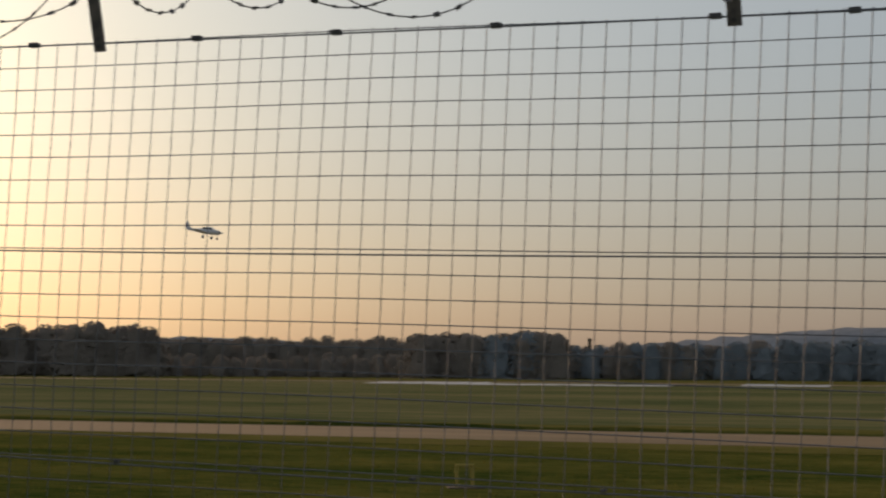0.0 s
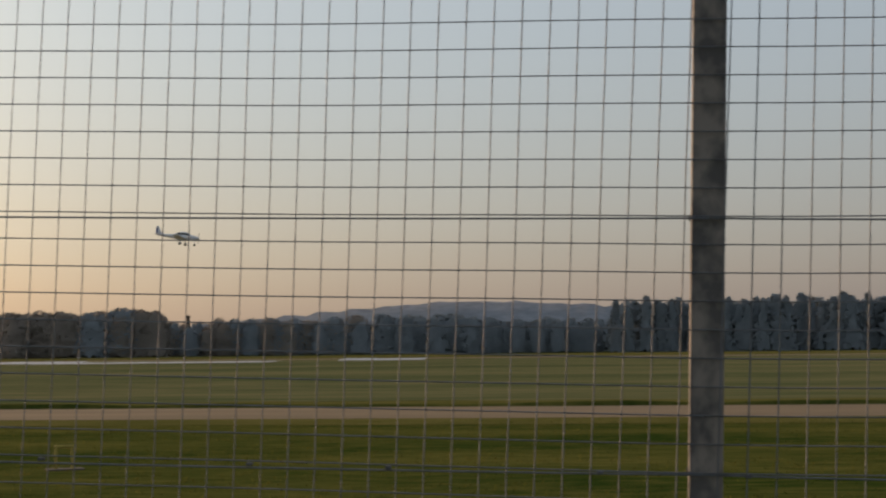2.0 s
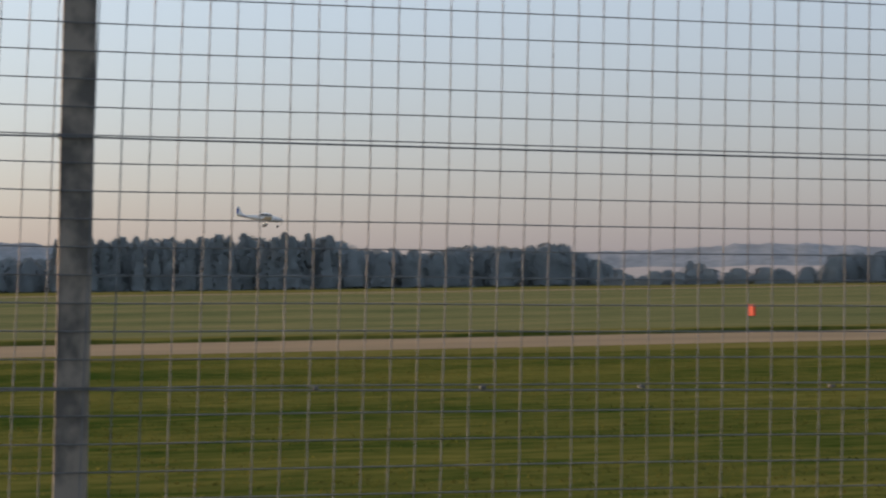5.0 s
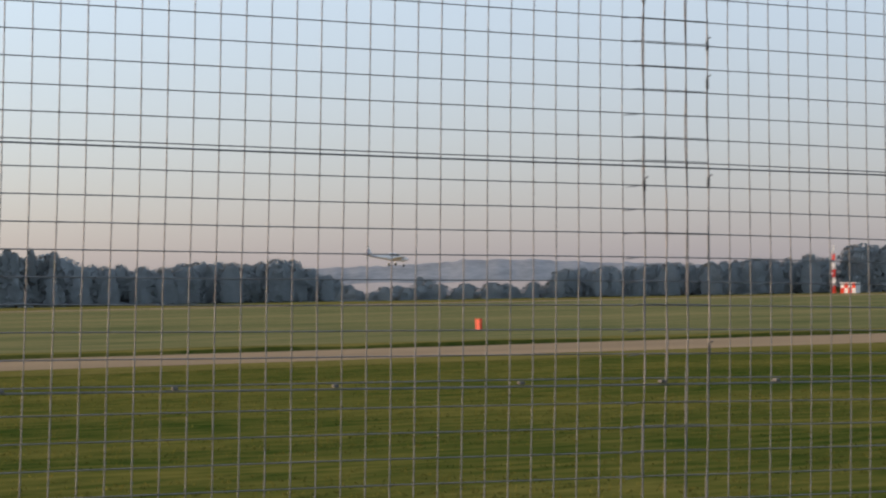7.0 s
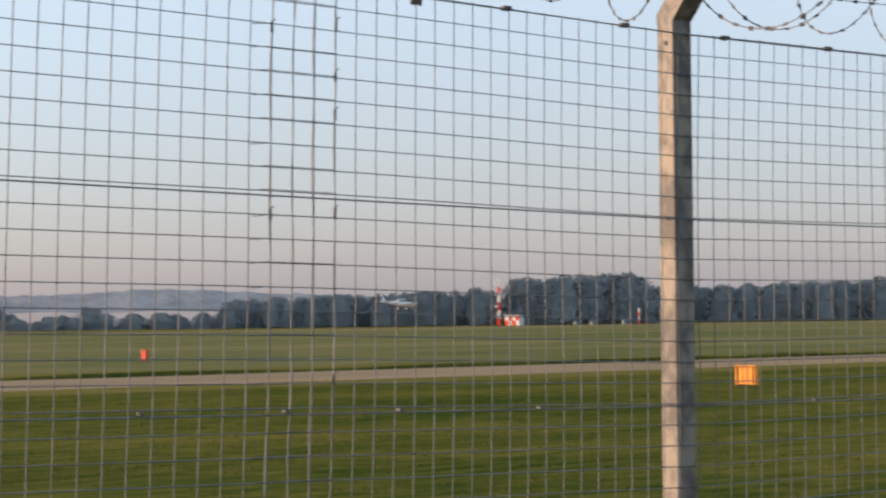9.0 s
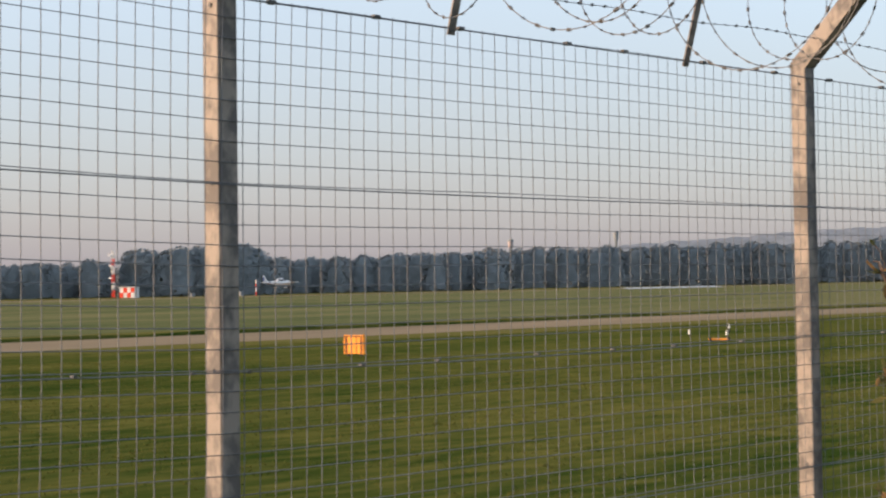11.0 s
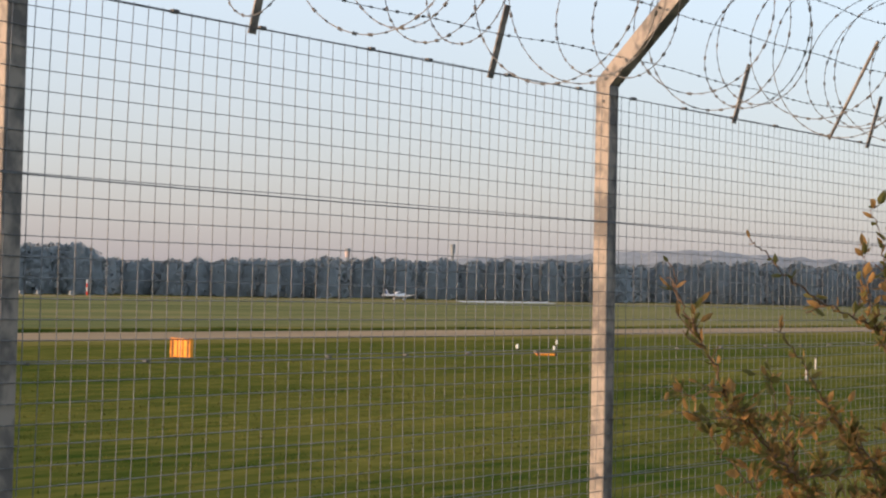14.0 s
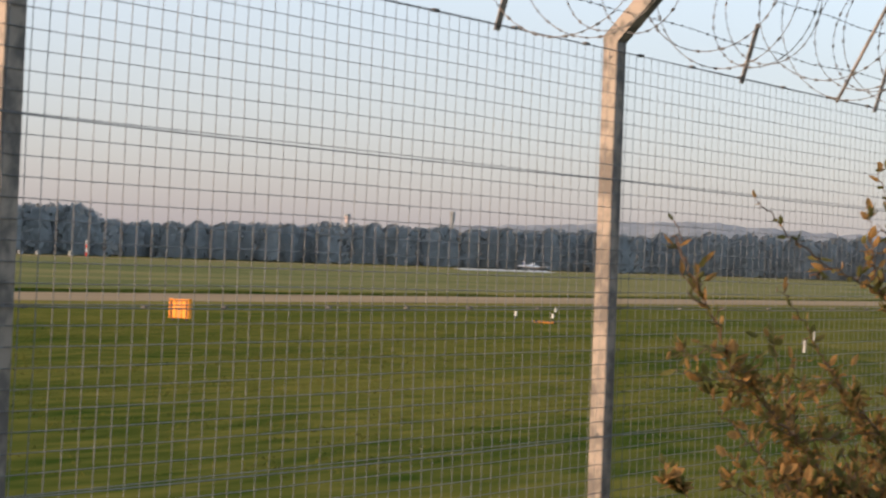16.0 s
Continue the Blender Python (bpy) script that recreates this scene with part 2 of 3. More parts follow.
def mesh_panel(x0, x1, rows, name, label):
    thing = tagged(empty(name), label, "fence mesh", group="bays of the fence")
    n = int(round((x1 - x0) / PITCH))
    for i in range(n):
        x = x0 + PHASE.get(x0, 0.04) + PITCH * i
        v, f = tube([wire_point(x, h) for h in np.linspace(-0.004, PITCH * rows, 14)], 0.00125, 4)
        raw("vertical_wire", v, f, M_WIRE, thing, True)
    for k in range(rows + 1):
        h = PITCH * k
        v, f = tube([wire_point(x, h) for x in np.linspace(x0, x1, 20)], 0.0013, 4)
        raw("horizontal_wire", v, f, M_WIRE, thing, True)
    for h, sag in ((0.004, 0.002), (0.45, 0.006), (0.9, 0.008), (1.35, 0.008), (1.8, 0.006)):
        pts = []
        for x in np.linspace(x0, x1, 20):
            u = (x - x0) / (x1 - x0)
            p = wire_point(x, h)
            pts.append((p[0], -0.006, top(x) - h - (0.004 if h > 0.1 else -0.002) - sag * 4 * u * (1 - u)))
        v, f = tube(pts, 0.0019, 5)
        raw("line_wire", v, f, M_WIRE, thing, True)
    for h, gap in ((0.0, 0.37), (0.905, 0.33)):
        wd = 0.011 if h == 0 else 0.005
        for x in np.arange(x0 + 0.09, x1, gap):
            x += rng.uniform(-0.06, 0.06)
            bm = bmesh.new()
            box(bm, x - wd, x + wd, -0.012, 0.004, top(x) - h - (0.005 if h == 0 else 0.003), top(x) - h + (0.005 if h == 0 else 0.003), 0.001)
            part("wire_clip", bm, M_BARB, thing)
    return thing


def fence_post(x):
    thing = tagged(empty("fence_post", pose(x - 1.7 * post_lean(x), 0, 0, 0, math.degrees(post_lean(x)))), "galvanised square steel post with cranked top arm", "fence post", group="posts of the fence")
    h = top(x) + 0.035
    bm = bmesh.new()
    box(bm, -0.03, 0.03, 0.004, 0.064, -0.02, h, 0.004)
    part("post", bm, M_POST, thing)
    # cranked arm leaning over the camera's side
    L = 0.62
    c = math.cos(radians(45))
    prof = [(0.004, h - 0.002), (0.064, h - 0.002), (0.064, h + 0.02), (0.064 - L * c, h + 0.02 + L * c), (0.022 - L * c, h - 0.022 + L * c), (0.004, h)]
    bm = bmesh.new()
    lo = [bm.verts.new((-0.03, y, z)) for y, z in prof]
    hi = [bm.verts.new((0.03, y, z)) for y, z in prof]
    bm.faces.new(lo)
    bm.faces.new(hi[::-1])
    for i in range(len(prof)):
        j = (i + 1) % len(prof)
        bm.faces.new((lo[j], lo[i], hi[i], hi[j]))
    bmesh.ops.recalc_face_normals(bm, faces=bm.faces)
    part("cranked_arm", bm, M_POST, thing)
    for k in (0.02, 0.45, 0.9, 1.35):
        bm = bmesh.new()
        rod(bm, (-0.0335, 0.03, top(x) - k), (-0.028, 0.03, top(x) - k), 0.006, n=8)
        part("tie_bolt", bm, M_BARB, thing)
    return thing


POSTS = [-8.053, -5.453, -2.853, 0.0, 2.575, 5.60, 8.2, 10.8, 13.4, 16.0]
PHASE = {-5.453: 0.007, -2.853: 0.028}
for x0, x1 in zip(POSTS, POSTS[1:]):
    mesh_panel(x0, x1, 46, "wire_fence", "grey welded wire mesh fence bay with tension wires")
for x in POSTS:
    fence_post(x)
join_x = (-1.129, -1.079, -1.028, -0.978)
lap = tagged(empty("wire_lap"), "overlapped fence mesh ends tied with twisted wire", "fence mesh")
for k, x in enumerate(join_x):
    off = 0.002 * math.sin(k * 2.1)
    v, f = tube([(wire_point(x, h)[0] + off + 0.002 * math.sin(h * 23 + k), -0.008, top(x) - h) for h in np.linspace(0, 2.3, 40)], 0.0015, 4)
    raw("lapped_wire", v, f, M_WIRE, lap, True)
for k in range(46):
    h = PITCH * k + 0.006 + rng.uniform(-0.002, 0.002)
    v, f = tube([(wire_point(-1.17, h)[0] + rng.uniform(-0.01, 0.004), -0.007, wire_point(-1.1, h)[2] + 0.004)] + [(wire_point(x, h)[0], -0.005, wire_point(x, h - 0.006)[2] + 0.001) for x in (-1.135, -1.085, -1.025, -0.978)], 0.0009, 4)
    raw("lapped_end", v, f, M_WIRE, lap, True)
for x, h in ((-1.129, 0.12), (-1.129, 0.51), (-0.978, 0.10), (-0.978, 0.21), (-0.978, 0.29), (-0.978, 0.50), (-0.978, 0.85)):
    x = wire_point(x, h)[0]
    pts = [(x + 0.0035 * math.cos(a * 1.6), -0.010 + 0.004 * math.sin(a * 1.6), top(x) - h + 0.0016 * a) for a in range(14)]
    pts += [(x + 0.006, -0.016, top(x) - h + 0.028)]
    v, f = tube(pts, 0.0016, 4)
    raw("wire_twist", v, f, M_BARB, lap, True)


def dropper(x, lean=16, length=0.24):
    """A short flat bar that holds the barbed strands off the top wire."""
    thing = tagged(empty("strand_bar", pose(x, 0, top(x) - 0.02, lean)), "short galvanised flat bar on the top wire", "fence bracket", group="brackets of the fence")
    bm = bmesh.new()
    box(bm, -0.014, 0.014, -0.003, 0.003, 0, length, 0.001)
    part("bar", bm, M_POST, thing)
    bm = bmesh.new()
    rod(bm, (0, -0.006, 0.012), (0, 0.006, 0.012), 0.005)
    part("bolt", bm, M_BARB, thing)


for x in (-4.81, -3.42, -1.9, -0.76, 0.77, 1.84, 3.43, 4.65, 6.0, 7.1):
    dropper(x)
brace = tagged(empty("leaning_bar"), "thin steel bar leaning out over the fence top", "fence bracket")
bm = bmesh.new()
rod(bm, (4.27, 0.0, 2.34), (4.10, -0.3, 2.72), 0.007)
part("bar", bm, M_POST, brace)
bm = bmesh.new()
rod(bm, (4.27, -0.012, 2.352), (4.27, 0.008, 2.352), 0.009)
part("bolt", bm, M_BARB, brace)


def barbs(v, f, pts, step, size, r):
    """Short four-pointed barbs along a line of points."""
    acc = 0.0
    for a, b in zip(pts, pts[1:]):
        a, b = Vector(a), Vector(b)
        acc += (b - a).length
        if acc >= step:
            acc = 0.0
            d = (b - a).normalized()
            s = d.cross(Vector((r.uniform(-1, 1), r.uniform(-1, 1), r.uniform(-1, 1)))).normalized()
            u = d.cross(s)
            k = len(v)
            for q in (d * size + s * size * 0.55, d * size - s * size * 0.55, -d * size - s * size * 0.55, -d * size + s * size * 0.55, u * size * 0.4, -u * size * 0.4):
                v.append(tuple(a + q))
            for i in range(4):
                j = (i + 1) % 4
                f += [(k + i, k + j, k + 4), (k + j, k + i, k + 5)]


def barbed_strand(x0, x1, off, seed):
    r = random.Random(seed)
    n = int((x1 - x0) / 0.02)
    ph = r.uniform(0, 6)
    pts = []
    for i in range(n + 1):
        x = x0 + (x1 - x0) * i / n
        u = ((x / SPAN) % 1)
        pts.append((x, 0.03 - off * 0.707 + 0.006 * math.sin(x * 5 + ph), top(x) + 0.05 + off * 0.707 - 0.02 * 4 * u * (1 - u) + 0.004 * math.sin(x * 9 + ph)))
    v, f = tube(pts, 0.0014, 3)
    barbs(v, f, pts, 0.055, 0.008, r)
    return tagged(raw("barbed_strand", v, f, M_BARB), "taut barbed wire strand along the fence top", "barbed wire", group="barbed strands")


def razor_coil(x0, x1, seed):
    """A loose coil of razor wire lying over the arms."""
    r = random.Random(seed)
    v, f = [], []
    pts = []
    ang, x = 0.0, x0
    while x < x1:
        w = Vector((x * 1.3, seed, 0))
        rad = 0.32 + 0.07 * noise.noise(w * 1.9)
        cy = -0.25 + 0.05 * noise.noise(w + Vector((0, 7, 0)))
        cz = top(x) + 0.315 + 0.05 * noise.noise(w + Vector((0, 17, 0)))
        pts.append((x + 0.16 * math.sin(ang * 0.5 + seed), cy + rad * math.cos(ang), cz + rad * math.sin(ang)))
        ang += 0.085
        x += 0.0062 + 0.003 * noise.noise(w * 2.3)
    v, f = tube(pts, 0.0018, 3)
    barbs(v, f, pts, 0.034, 0.009, r)
    return tagged(raw("razor_coil", v, f, M_BARB), "loose coil of grey razor wire above the fence", "razor wire", group="razor coils")


barbed_strand(-7, 15, 0.12, 1)
barbed_strand(-7, 15, 0.34, 2)
barbed_strand(-7, 15, 0.56, 3)
razor_coil(-7, 15, 4)
razor_coil(-7, 15, 9)

# ---- woods ----


def tree_mesh(seed, h, w, kind):
    """Trunk with limbs, and a crown of many small leaf clumps with gaps."""
    r = random.Random(seed)
    tv, tf = [], []
    tube([(0, 0, -0.3), (0.1, 0, h * 0.25), (0.15 * r.uniform(-1, 1), 0.1, h * 0.55), (0, 0, h * 0.85)], [0.03 * h, 0.024 * h, 0.015 * h, 0.004 * h], 6, tv, tf)
    for _ in range(7):
        a, z0 = r.uniform(0, 6.28), h * r.uniform(0.2, 0.6)
        l = w * r.uniform(0.5, 0.9)
        tube([(0, 0, z0), (l * 0.5 * math.cos(a), l * 0.5 * math.sin(a), z0 + l * 0.35), (l * math.cos(a), l * math.sin(a), z0 + l * 0.6)], [0.011 * h, 0.007 * h, 0.002 * h], 4, tv, tf)
    trunk = bpy.data.meshes.new("trunk")
    trunk.from_pydata(tv, [], tf)
    trunk.materials.append(M_BARK)
    # the crown: an uneven inner mass, and small leaf clumps in lobes all over it
    def reach(u, an):
        """Half width of the crown at the share u of its height, bulging by bearing."""
        bulge = 1 + 0.5 * noise.noise(Vector((math.cos(an) * 1.3, math.sin(an) * 1.3, u * 3.2 + seed * 7)))
        if kind == "round":
            return w * bulge * math.sqrt(max(0.03, 1 - max(0.0, (u - 0.15) / 0.86) ** 1.8))
        return w * bulge * (0.14 + 0.72 * max(0.0, 1 - u) ** 0.8)

    cv, cf, cn = [], [], []
    NR, NC = 7, 10
    for a in range(NR):
        u = 0.03 + 0.9 * a / (NR - 1)
        for c in range(NC):
            an = 6.2832 * (c + 0.5 * (a % 2)) / NC
            q = 0.62 * reach(u, an) * r.uniform(0.9, 1.08)
            cv.append((q * math.cos(an), q * math.sin(an), h * (u + r.uniform(-0.03, 0.03))))
            # normals all face the field and up: flat shading that stands in for haze
            cn.append((0.12 * math.cos(an), -0.7, 0.7))
    for a in range(NR - 1):
        for c in range(NC):
            i0, i1 = NC * a + c, NC * a + (c + 1) % NC
            cf.append((i0, i1, i1 + NC, i0 + NC))
    cf.append(tuple(NC * (NR - 1) + c for c in range(NC)))

    def clump(u, an, out, e):
        rr = reach(u, an) * out
        q = Vector((rr * math.cos(an), rr * math.sin(an), h * u))
        d = Vector((math.cos(an), math.sin(an), 1.4 * (u - 0.35)))
        n1 = (d + Vector((r.gauss(0, 0.5), r.gauss(0, 0.5), r.gauss(0, 0.5)))).normalized()
        n2 = n1.orthogonal().normalized()
        n3 = n1.cross(n2)
        k = len(cv)
        soft_n = Vector((0.12 * math.cos(an), -0.7, 0.7)) + n1 * 0.15
        for _i in range(5):
            ca = 6.283 * _i / 5 + r.uniform(-0.3, 0.3)
            cv.append(tuple(q + (n2 * math.cos(ca) + n3 * math.sin(ca)) * e * r.uniform(0.5, 1.2) + n1 * r.uniform(-0.25, 0.25) * e))
            cn.append(tuple(soft_n))
        cf.append((k, k + 1, k + 2, k + 3, k + 4))

    size = (h / 14) ** 0.5
    for _ in range(640):
        clump(r.uniform(0.0, 1.0), r.uniform(0, 6.2832), r.uniform(0.72, 1.08), r.uniform(0.2, 0.6) * size)
    for _ in range(34):
        # a sprig that stands out of the crown
        u0, a0 = r.uniform(0.15, 0.98), r.uniform(0, 6.2832)
        for _i in range(9):
            clump(min(1.02, u0 + r.gauss(0, 0.03)), a0 + r.gauss(0, 0.14), r.uniform(0.95, 1.25), r.uniform(0.15, 0.42) * size)
    crown = bpy.data.meshes.new("crown")
    crown.from_pydata(cv, [], cf)
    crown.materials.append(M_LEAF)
    crown.polygons.foreach_set("use_smooth", [True] * len(cf))
    cn = [Vector(c).normalized() for c in cn]
    crown.normals_split_custom_set_from_vertices(cn)
    CROWN_NORMALS[crown.name] = np.array(cn)
    return trunk, crown, h


CROWN_NORMALS = {}
KINDS = {
    "round": [tree_mesh(s, 14.0, 6.2, "round") for s in range(1, 10)],
    "tall": [tree_mesh(s, 16.0, 4.4, "tall") for s in (11, 12, 13, 14, 15)],
    "low": [tree_mesh(s, 5.0, 4.2, "round") for s in (21, 22)],
}


def tree(az, d, height, kind, r, joined=False):
    trunk, crown, h = r.choice(KINDS[kind])
    x, y = at_az(az, d)
    k = height / h
    name = "bush" if kind == "low" else "tree"
    m = Matrix.LocRotScale((x, y, 0), Euler((0, 0, r.uniform(-0.25, 0.25))), (k * r.uniform(0.85, 1.2), k * r.uniform(0.85, 1.2), k))
    # dry: crown takes the colour with warm haze in it, picked by bearing
    dry = az + r.gauss(0, 3.5) < WARM_HAZE_AZ
    if joined:
        STUFF[dry].append((crown, m))
        return
    thing = empty(name, m)
    tagged(thing, "bush at the edge of the airfield, haze put into its colour" if kind == "low" else "leafy tree behind the airfield, haze put into its crown colour", name, group="trees of the far woods")
    share("trunk", trunk, thing)
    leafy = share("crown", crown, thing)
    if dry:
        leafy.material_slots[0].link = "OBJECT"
        leafy.material_slots[0].material = M_LEAF_WARM_HAZE


STUFF = {False: [], True: []}
WARM_HAZE_AZ = -14.0                        # crowns beyond this bearing, towards the sun, get the warm haze colour


def wood_stuff(trees, material, label):
    """All the trees behind the front rows, joined into one."""
    vs, ls, ss, ns, base = [], [], [], [], 0
    for me, m in trees:
        co = np.empty(len(me.vertices) * 3)
        me.vertices.foreach_get("co", co)
        mm = np.array(m)
        vs.append(co.reshape(-1, 3) @ mm[:3, :3].T + mm[:3, 3])
        nn = CROWN_NORMALS[me.name] @ np.linalg.inv(mm[:3, :3])
        ns.append(nn / np.linalg.norm(nn, axis=1)[:, None])
        li = np.empty(len(me.loops), int)
        me.loops.foreach_get("vertex_index", li)
        ls.append(li + base)
        lt = np.empty(len(me.polygons), int)
        me.polygons.foreach_get("loop_total", lt)
        ss.append(lt)
        base += len(me.vertices)
    v, l, t = np.concatenate(vs), np.concatenate(ls), np.concatenate(ss)
    me = bpy.data.meshes.new("woodland")
    me.vertices.add(len(v))
    me.vertices.foreach_set("co", v.ravel())
    me.loops.add(len(l))
    me.loops.foreach_set("vertex_index", l)
    me.polygons.add(len(t))
    me.polygons.foreach_set("loop_start", np.concatenate(([0], np.cumsum(t)[:-1])))
    me.polygons.foreach_set("loop_total", t)
    me.polygons.foreach_set("use_smooth", np.ones(len(t), bool))
    me.update(calc_edges=True)
    me.normals_split_custom_set_from_vertices(np.concatenate(ns).tolist())
    me.materials.append(material)
    tagged(new("woodland", me), label, "woods", kind="stuff")


def wood(az0, az1, d, h0, h1, kind="round", step=0.75, depth=25, seed=1, vary=0.15, joined=False):
    """A belt of trees between two bearings; heights run from h0 to h1."""
    r = random.Random(seed)
    az = az0
    while az < az1:
        u = (az - az0) / max(0.01, az1 - az0)
        h = (h0 + (h1 - h0) * u) * r.uniform(1 - vary, 1 + vary * 0.5)
        tree(az + r.uniform(-0.2, 0.2), d + r.uniform(0, depth), h, kind, r, joined)
        az += step * r.uniform(0.75, 1.25)



# belts of trees: bearings, distance, heights at both ends, kind, unevenness
BELTS = (
    (-44.9, -32.9, 410, 11.2, 11.8, "round", 0.16), (-33.1, -30.4, 400, 12.6, 11.4, "round", 0.08), (-30.6, -22.1, 430, 5.5, 6.0, "round", 0.25),
    (-30.4, -21.9, 640, 14.0, 14.6, "round", 0.12), (-21.7, -16.7, 400, 11.0, 11.6, "round", 0.10), (-16.6, -11.0, 420, 8.8, 9.4, "round", 0.2),
    (-10.6, -5.9, 420, 9.6, 10.6, "round", 0.18), (-5.9, -1.6, 420, 9.0, 8.6, "round", 0.1), (-1.1, 8.4, 400, 13.0, 13.2, "tall", 0.07),
    (8.7, 12.5, 420, 10.0, 9.6, "round", 0.1), (12.3, 16.3, 430, 10.6, 10.8, "round", 0.07), (16.3, 18.0, 430, 9.0, 3.4, "round", 0.05),
    (24.9, 34.1, 400, 7.0, 8.8, "round", 0.1), (34.8, 39.0, 400, 11.4, 12.0, "round", 0.06), (39.1, 47.2, 460, 9.9, 11.0, "round", 0.08),
    (47.0, 57.2, 565, 13.6, 14.0, "round", 0.08), (56.8, 72.7, 690, 16.2, 18.6, "round", 0.12),
)
for k, (a0, a1, d, h0, h1, kind, vary) in enumerate(BELTS):
    wood(a0, a1, d, h0, h1, kind, 0.42, 10, 31 + k, vary, d > 600)
    wood(a0 + 0.21, a1, d + 2, h0 * 0.9, h1 * 0.9, kind, 0.42, 8, 231 + k, vary, True)
    wood(a0 + 0.2, a1, d + 16, h0 * 0.98, h1 * 0.98, "round", 0.42, 14, 131 + k, vary, True)
wood(17.6, 25.0, 400, 3.0, 3.8, "low", 0.36, 8, 44, 0.3, True)
wood(20.3, 21.2, 420, 5.6, 5.2, "round", 0.4, 8, 46, 0.15, True)
wood(15.0, 27.0, 1420, 8, 9, "round", 0.16, 30, 45, 0.3, True)
wood_stuff(STUFF[False], M_LEAF, "dense woodland behind the front row, haze put into its colour")
wood_stuff(STUFF[True], M_LEAF_WARM_HAZE, "dense woodland with warm haze put into its colour")


def hill(az0, az1, d, height, seed, col):
    """A far wooded ridge, one sheet that rises from the ground and falls away behind."""
    v, f = [], []
    n = 90
    for i in range(n + 1):
        u = i / n
        az = az0 + (az1 - az0) * u
        e = math.sin(math.pi * u) ** 0.6 * height * (0.82 + 0.2 * noise.noise(Vector((u * 4, seed, 0)))) + 3.0 * noise.noise(Vector((u * 60, seed, 1))) + 1.5 * noise.noise(Vector((u * 190, seed, 1)))
        for dd, hh in ((d - 180, -1), (d - 60, max(0, e) * 0.7), (d, max(0.2, e)), (d + 300, -1)):
            x, y = at_az(az, dd)
            v.append((x, y, hh))
    for i in range(n):
        for k in range(3):
            a = 4 * i + k
            f.append((a, a + 4, a + 5, a + 1))
    return tagged(raw("far_hill", v, f, col, None, True), "wooded hill on the horizon, haze put into its blue-grey colour", "hill", kind="structure")


# the haze over the far hills is put into this base colour
M_HILL = mat("blue-grey with haze put in", (0.28, 0.30, 0.315), (0.185, 0.205, 0.22), 1.0, 0, 0.02, 0.09, 0.0, spec=0.0, grain=0.9)
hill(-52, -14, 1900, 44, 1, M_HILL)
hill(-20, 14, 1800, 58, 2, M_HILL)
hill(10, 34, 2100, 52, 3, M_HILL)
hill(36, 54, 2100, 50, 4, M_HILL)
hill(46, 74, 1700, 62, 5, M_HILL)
fv, ff = [], []
for i in range(25):
    for k in range(7):
        u = k / 6
        x, y = at_az(14.5 + 13.0 * i / 24, 640 + 760 * u)
        fv.append((x, y, 0.2 + 10.5 * u ** 1.3 + (1.2 * noise.noise(Vector((i * 0.3, u * 2, 5))) if k else 0)))
for i in range(24):
    for k in range(6):
        a = 7 * i + k
        ff.append((a, a + 7, a + 8, a + 1))
tagged(raw("stubble_field", fv, ff, M_FIELD, None, True), "pale stubble field rising beyond the airfield hedge", "field", kind="structure")

strip("field_margin", 285, 384, -700, 1400, 0.010, M_DRY, "pale dry grass margin before the woods", "grass", 60, 6, 8)
strip("concrete_apron", 214, 222, -97, -80, 0.016, M_PALE, "pale concrete strip beside the runway", "pavement", 12, 0.2, 3, 0.24)
strip("concrete_strip", 208, 218, -84, -52, 0.016, M_PALE, "pale concrete strip beside the runway", "pavement", 12, 0.2, 4, 0.1)
strip("concrete_pad", 226, 231, -46, -34, 0.016, M_PALE, "pale concrete strip beside the runway", "pavement", 6, 0.2, 5, 0.25)
strip("runway_edge", 237, 240, 302, 339, 0.016, M_PALE, "pale concrete edge of the runway", "pavement", 12, 0.2, 6, 0.36)

# ---- airfield things ----


M_RUSTY = mat("dark orange rib", (0.22, 0.08, 0.02), (0.16, 0.06, 0.02), 0.7, 0, 6, 50, 0.05)


def marker_box(x, y, w, h, d, material, name, label, cat):
    """A square marker box on two short legs, with a frame and bars."""
    thing = tagged(empty(name, pose(x, y, 0, 0, 0, -78)), label, cat)
    bm = bmesh.new()
    box(bm, -w / 2, w / 2, -d / 2, d / 2, 0.06, h, 0.01)
    part("panel", bm, material, thing)
    for s in (-1, 1):
        bm = bmesh.new()
        box(bm, s * w * 0.36 - 0.02, s * w * 0.36 + 0.02, -0.03, 0.03, -0.01, 0.062)
        part("leg", bm, M_DARK, thing)
    for s in (-0.5, 0.5):
        bm = bmesh.new()
        box(bm, s * w - 0.012, s * w + 0.012, -d / 2 - 0.012, d / 2 + 0.012, 0.05, h + 0.01, 0.003)
        part("edge_strip", bm, material, thing)
    for s, wide in ((-0.40, 0.03), (-0.14, 0.012), (0.14, 0.012), (0.40, 0.03)):
        bm = bmesh.new()
        box(bm, s * w - wide, s * w + wide, -d / 2 - 0.006, d / 2 + 0.006, 0.07, h - 0.05, 0.002)
        part("rib", bm, M_RUSTY, thing)
    bm = bmesh.new()
    box(bm, -w * 0.52, w * 0.52, -d / 2 - 0.016, d / 2 + 0.016, h - 0.045, h - 0.015, 0.003)
    part("top_rail", bm, M_RUSTY, thing)
    return thing


marker_box(24.15, 26.1, 0.54, 0.50, 0.10, M_ORANGE, "marker_box", "bright orange square marker box on the grass", "marker")
marker_box(24.6, 63.8, 0.37, 0.52, 0.08, M_RED, "marker_board", "small red marker board on the grass", "marker")


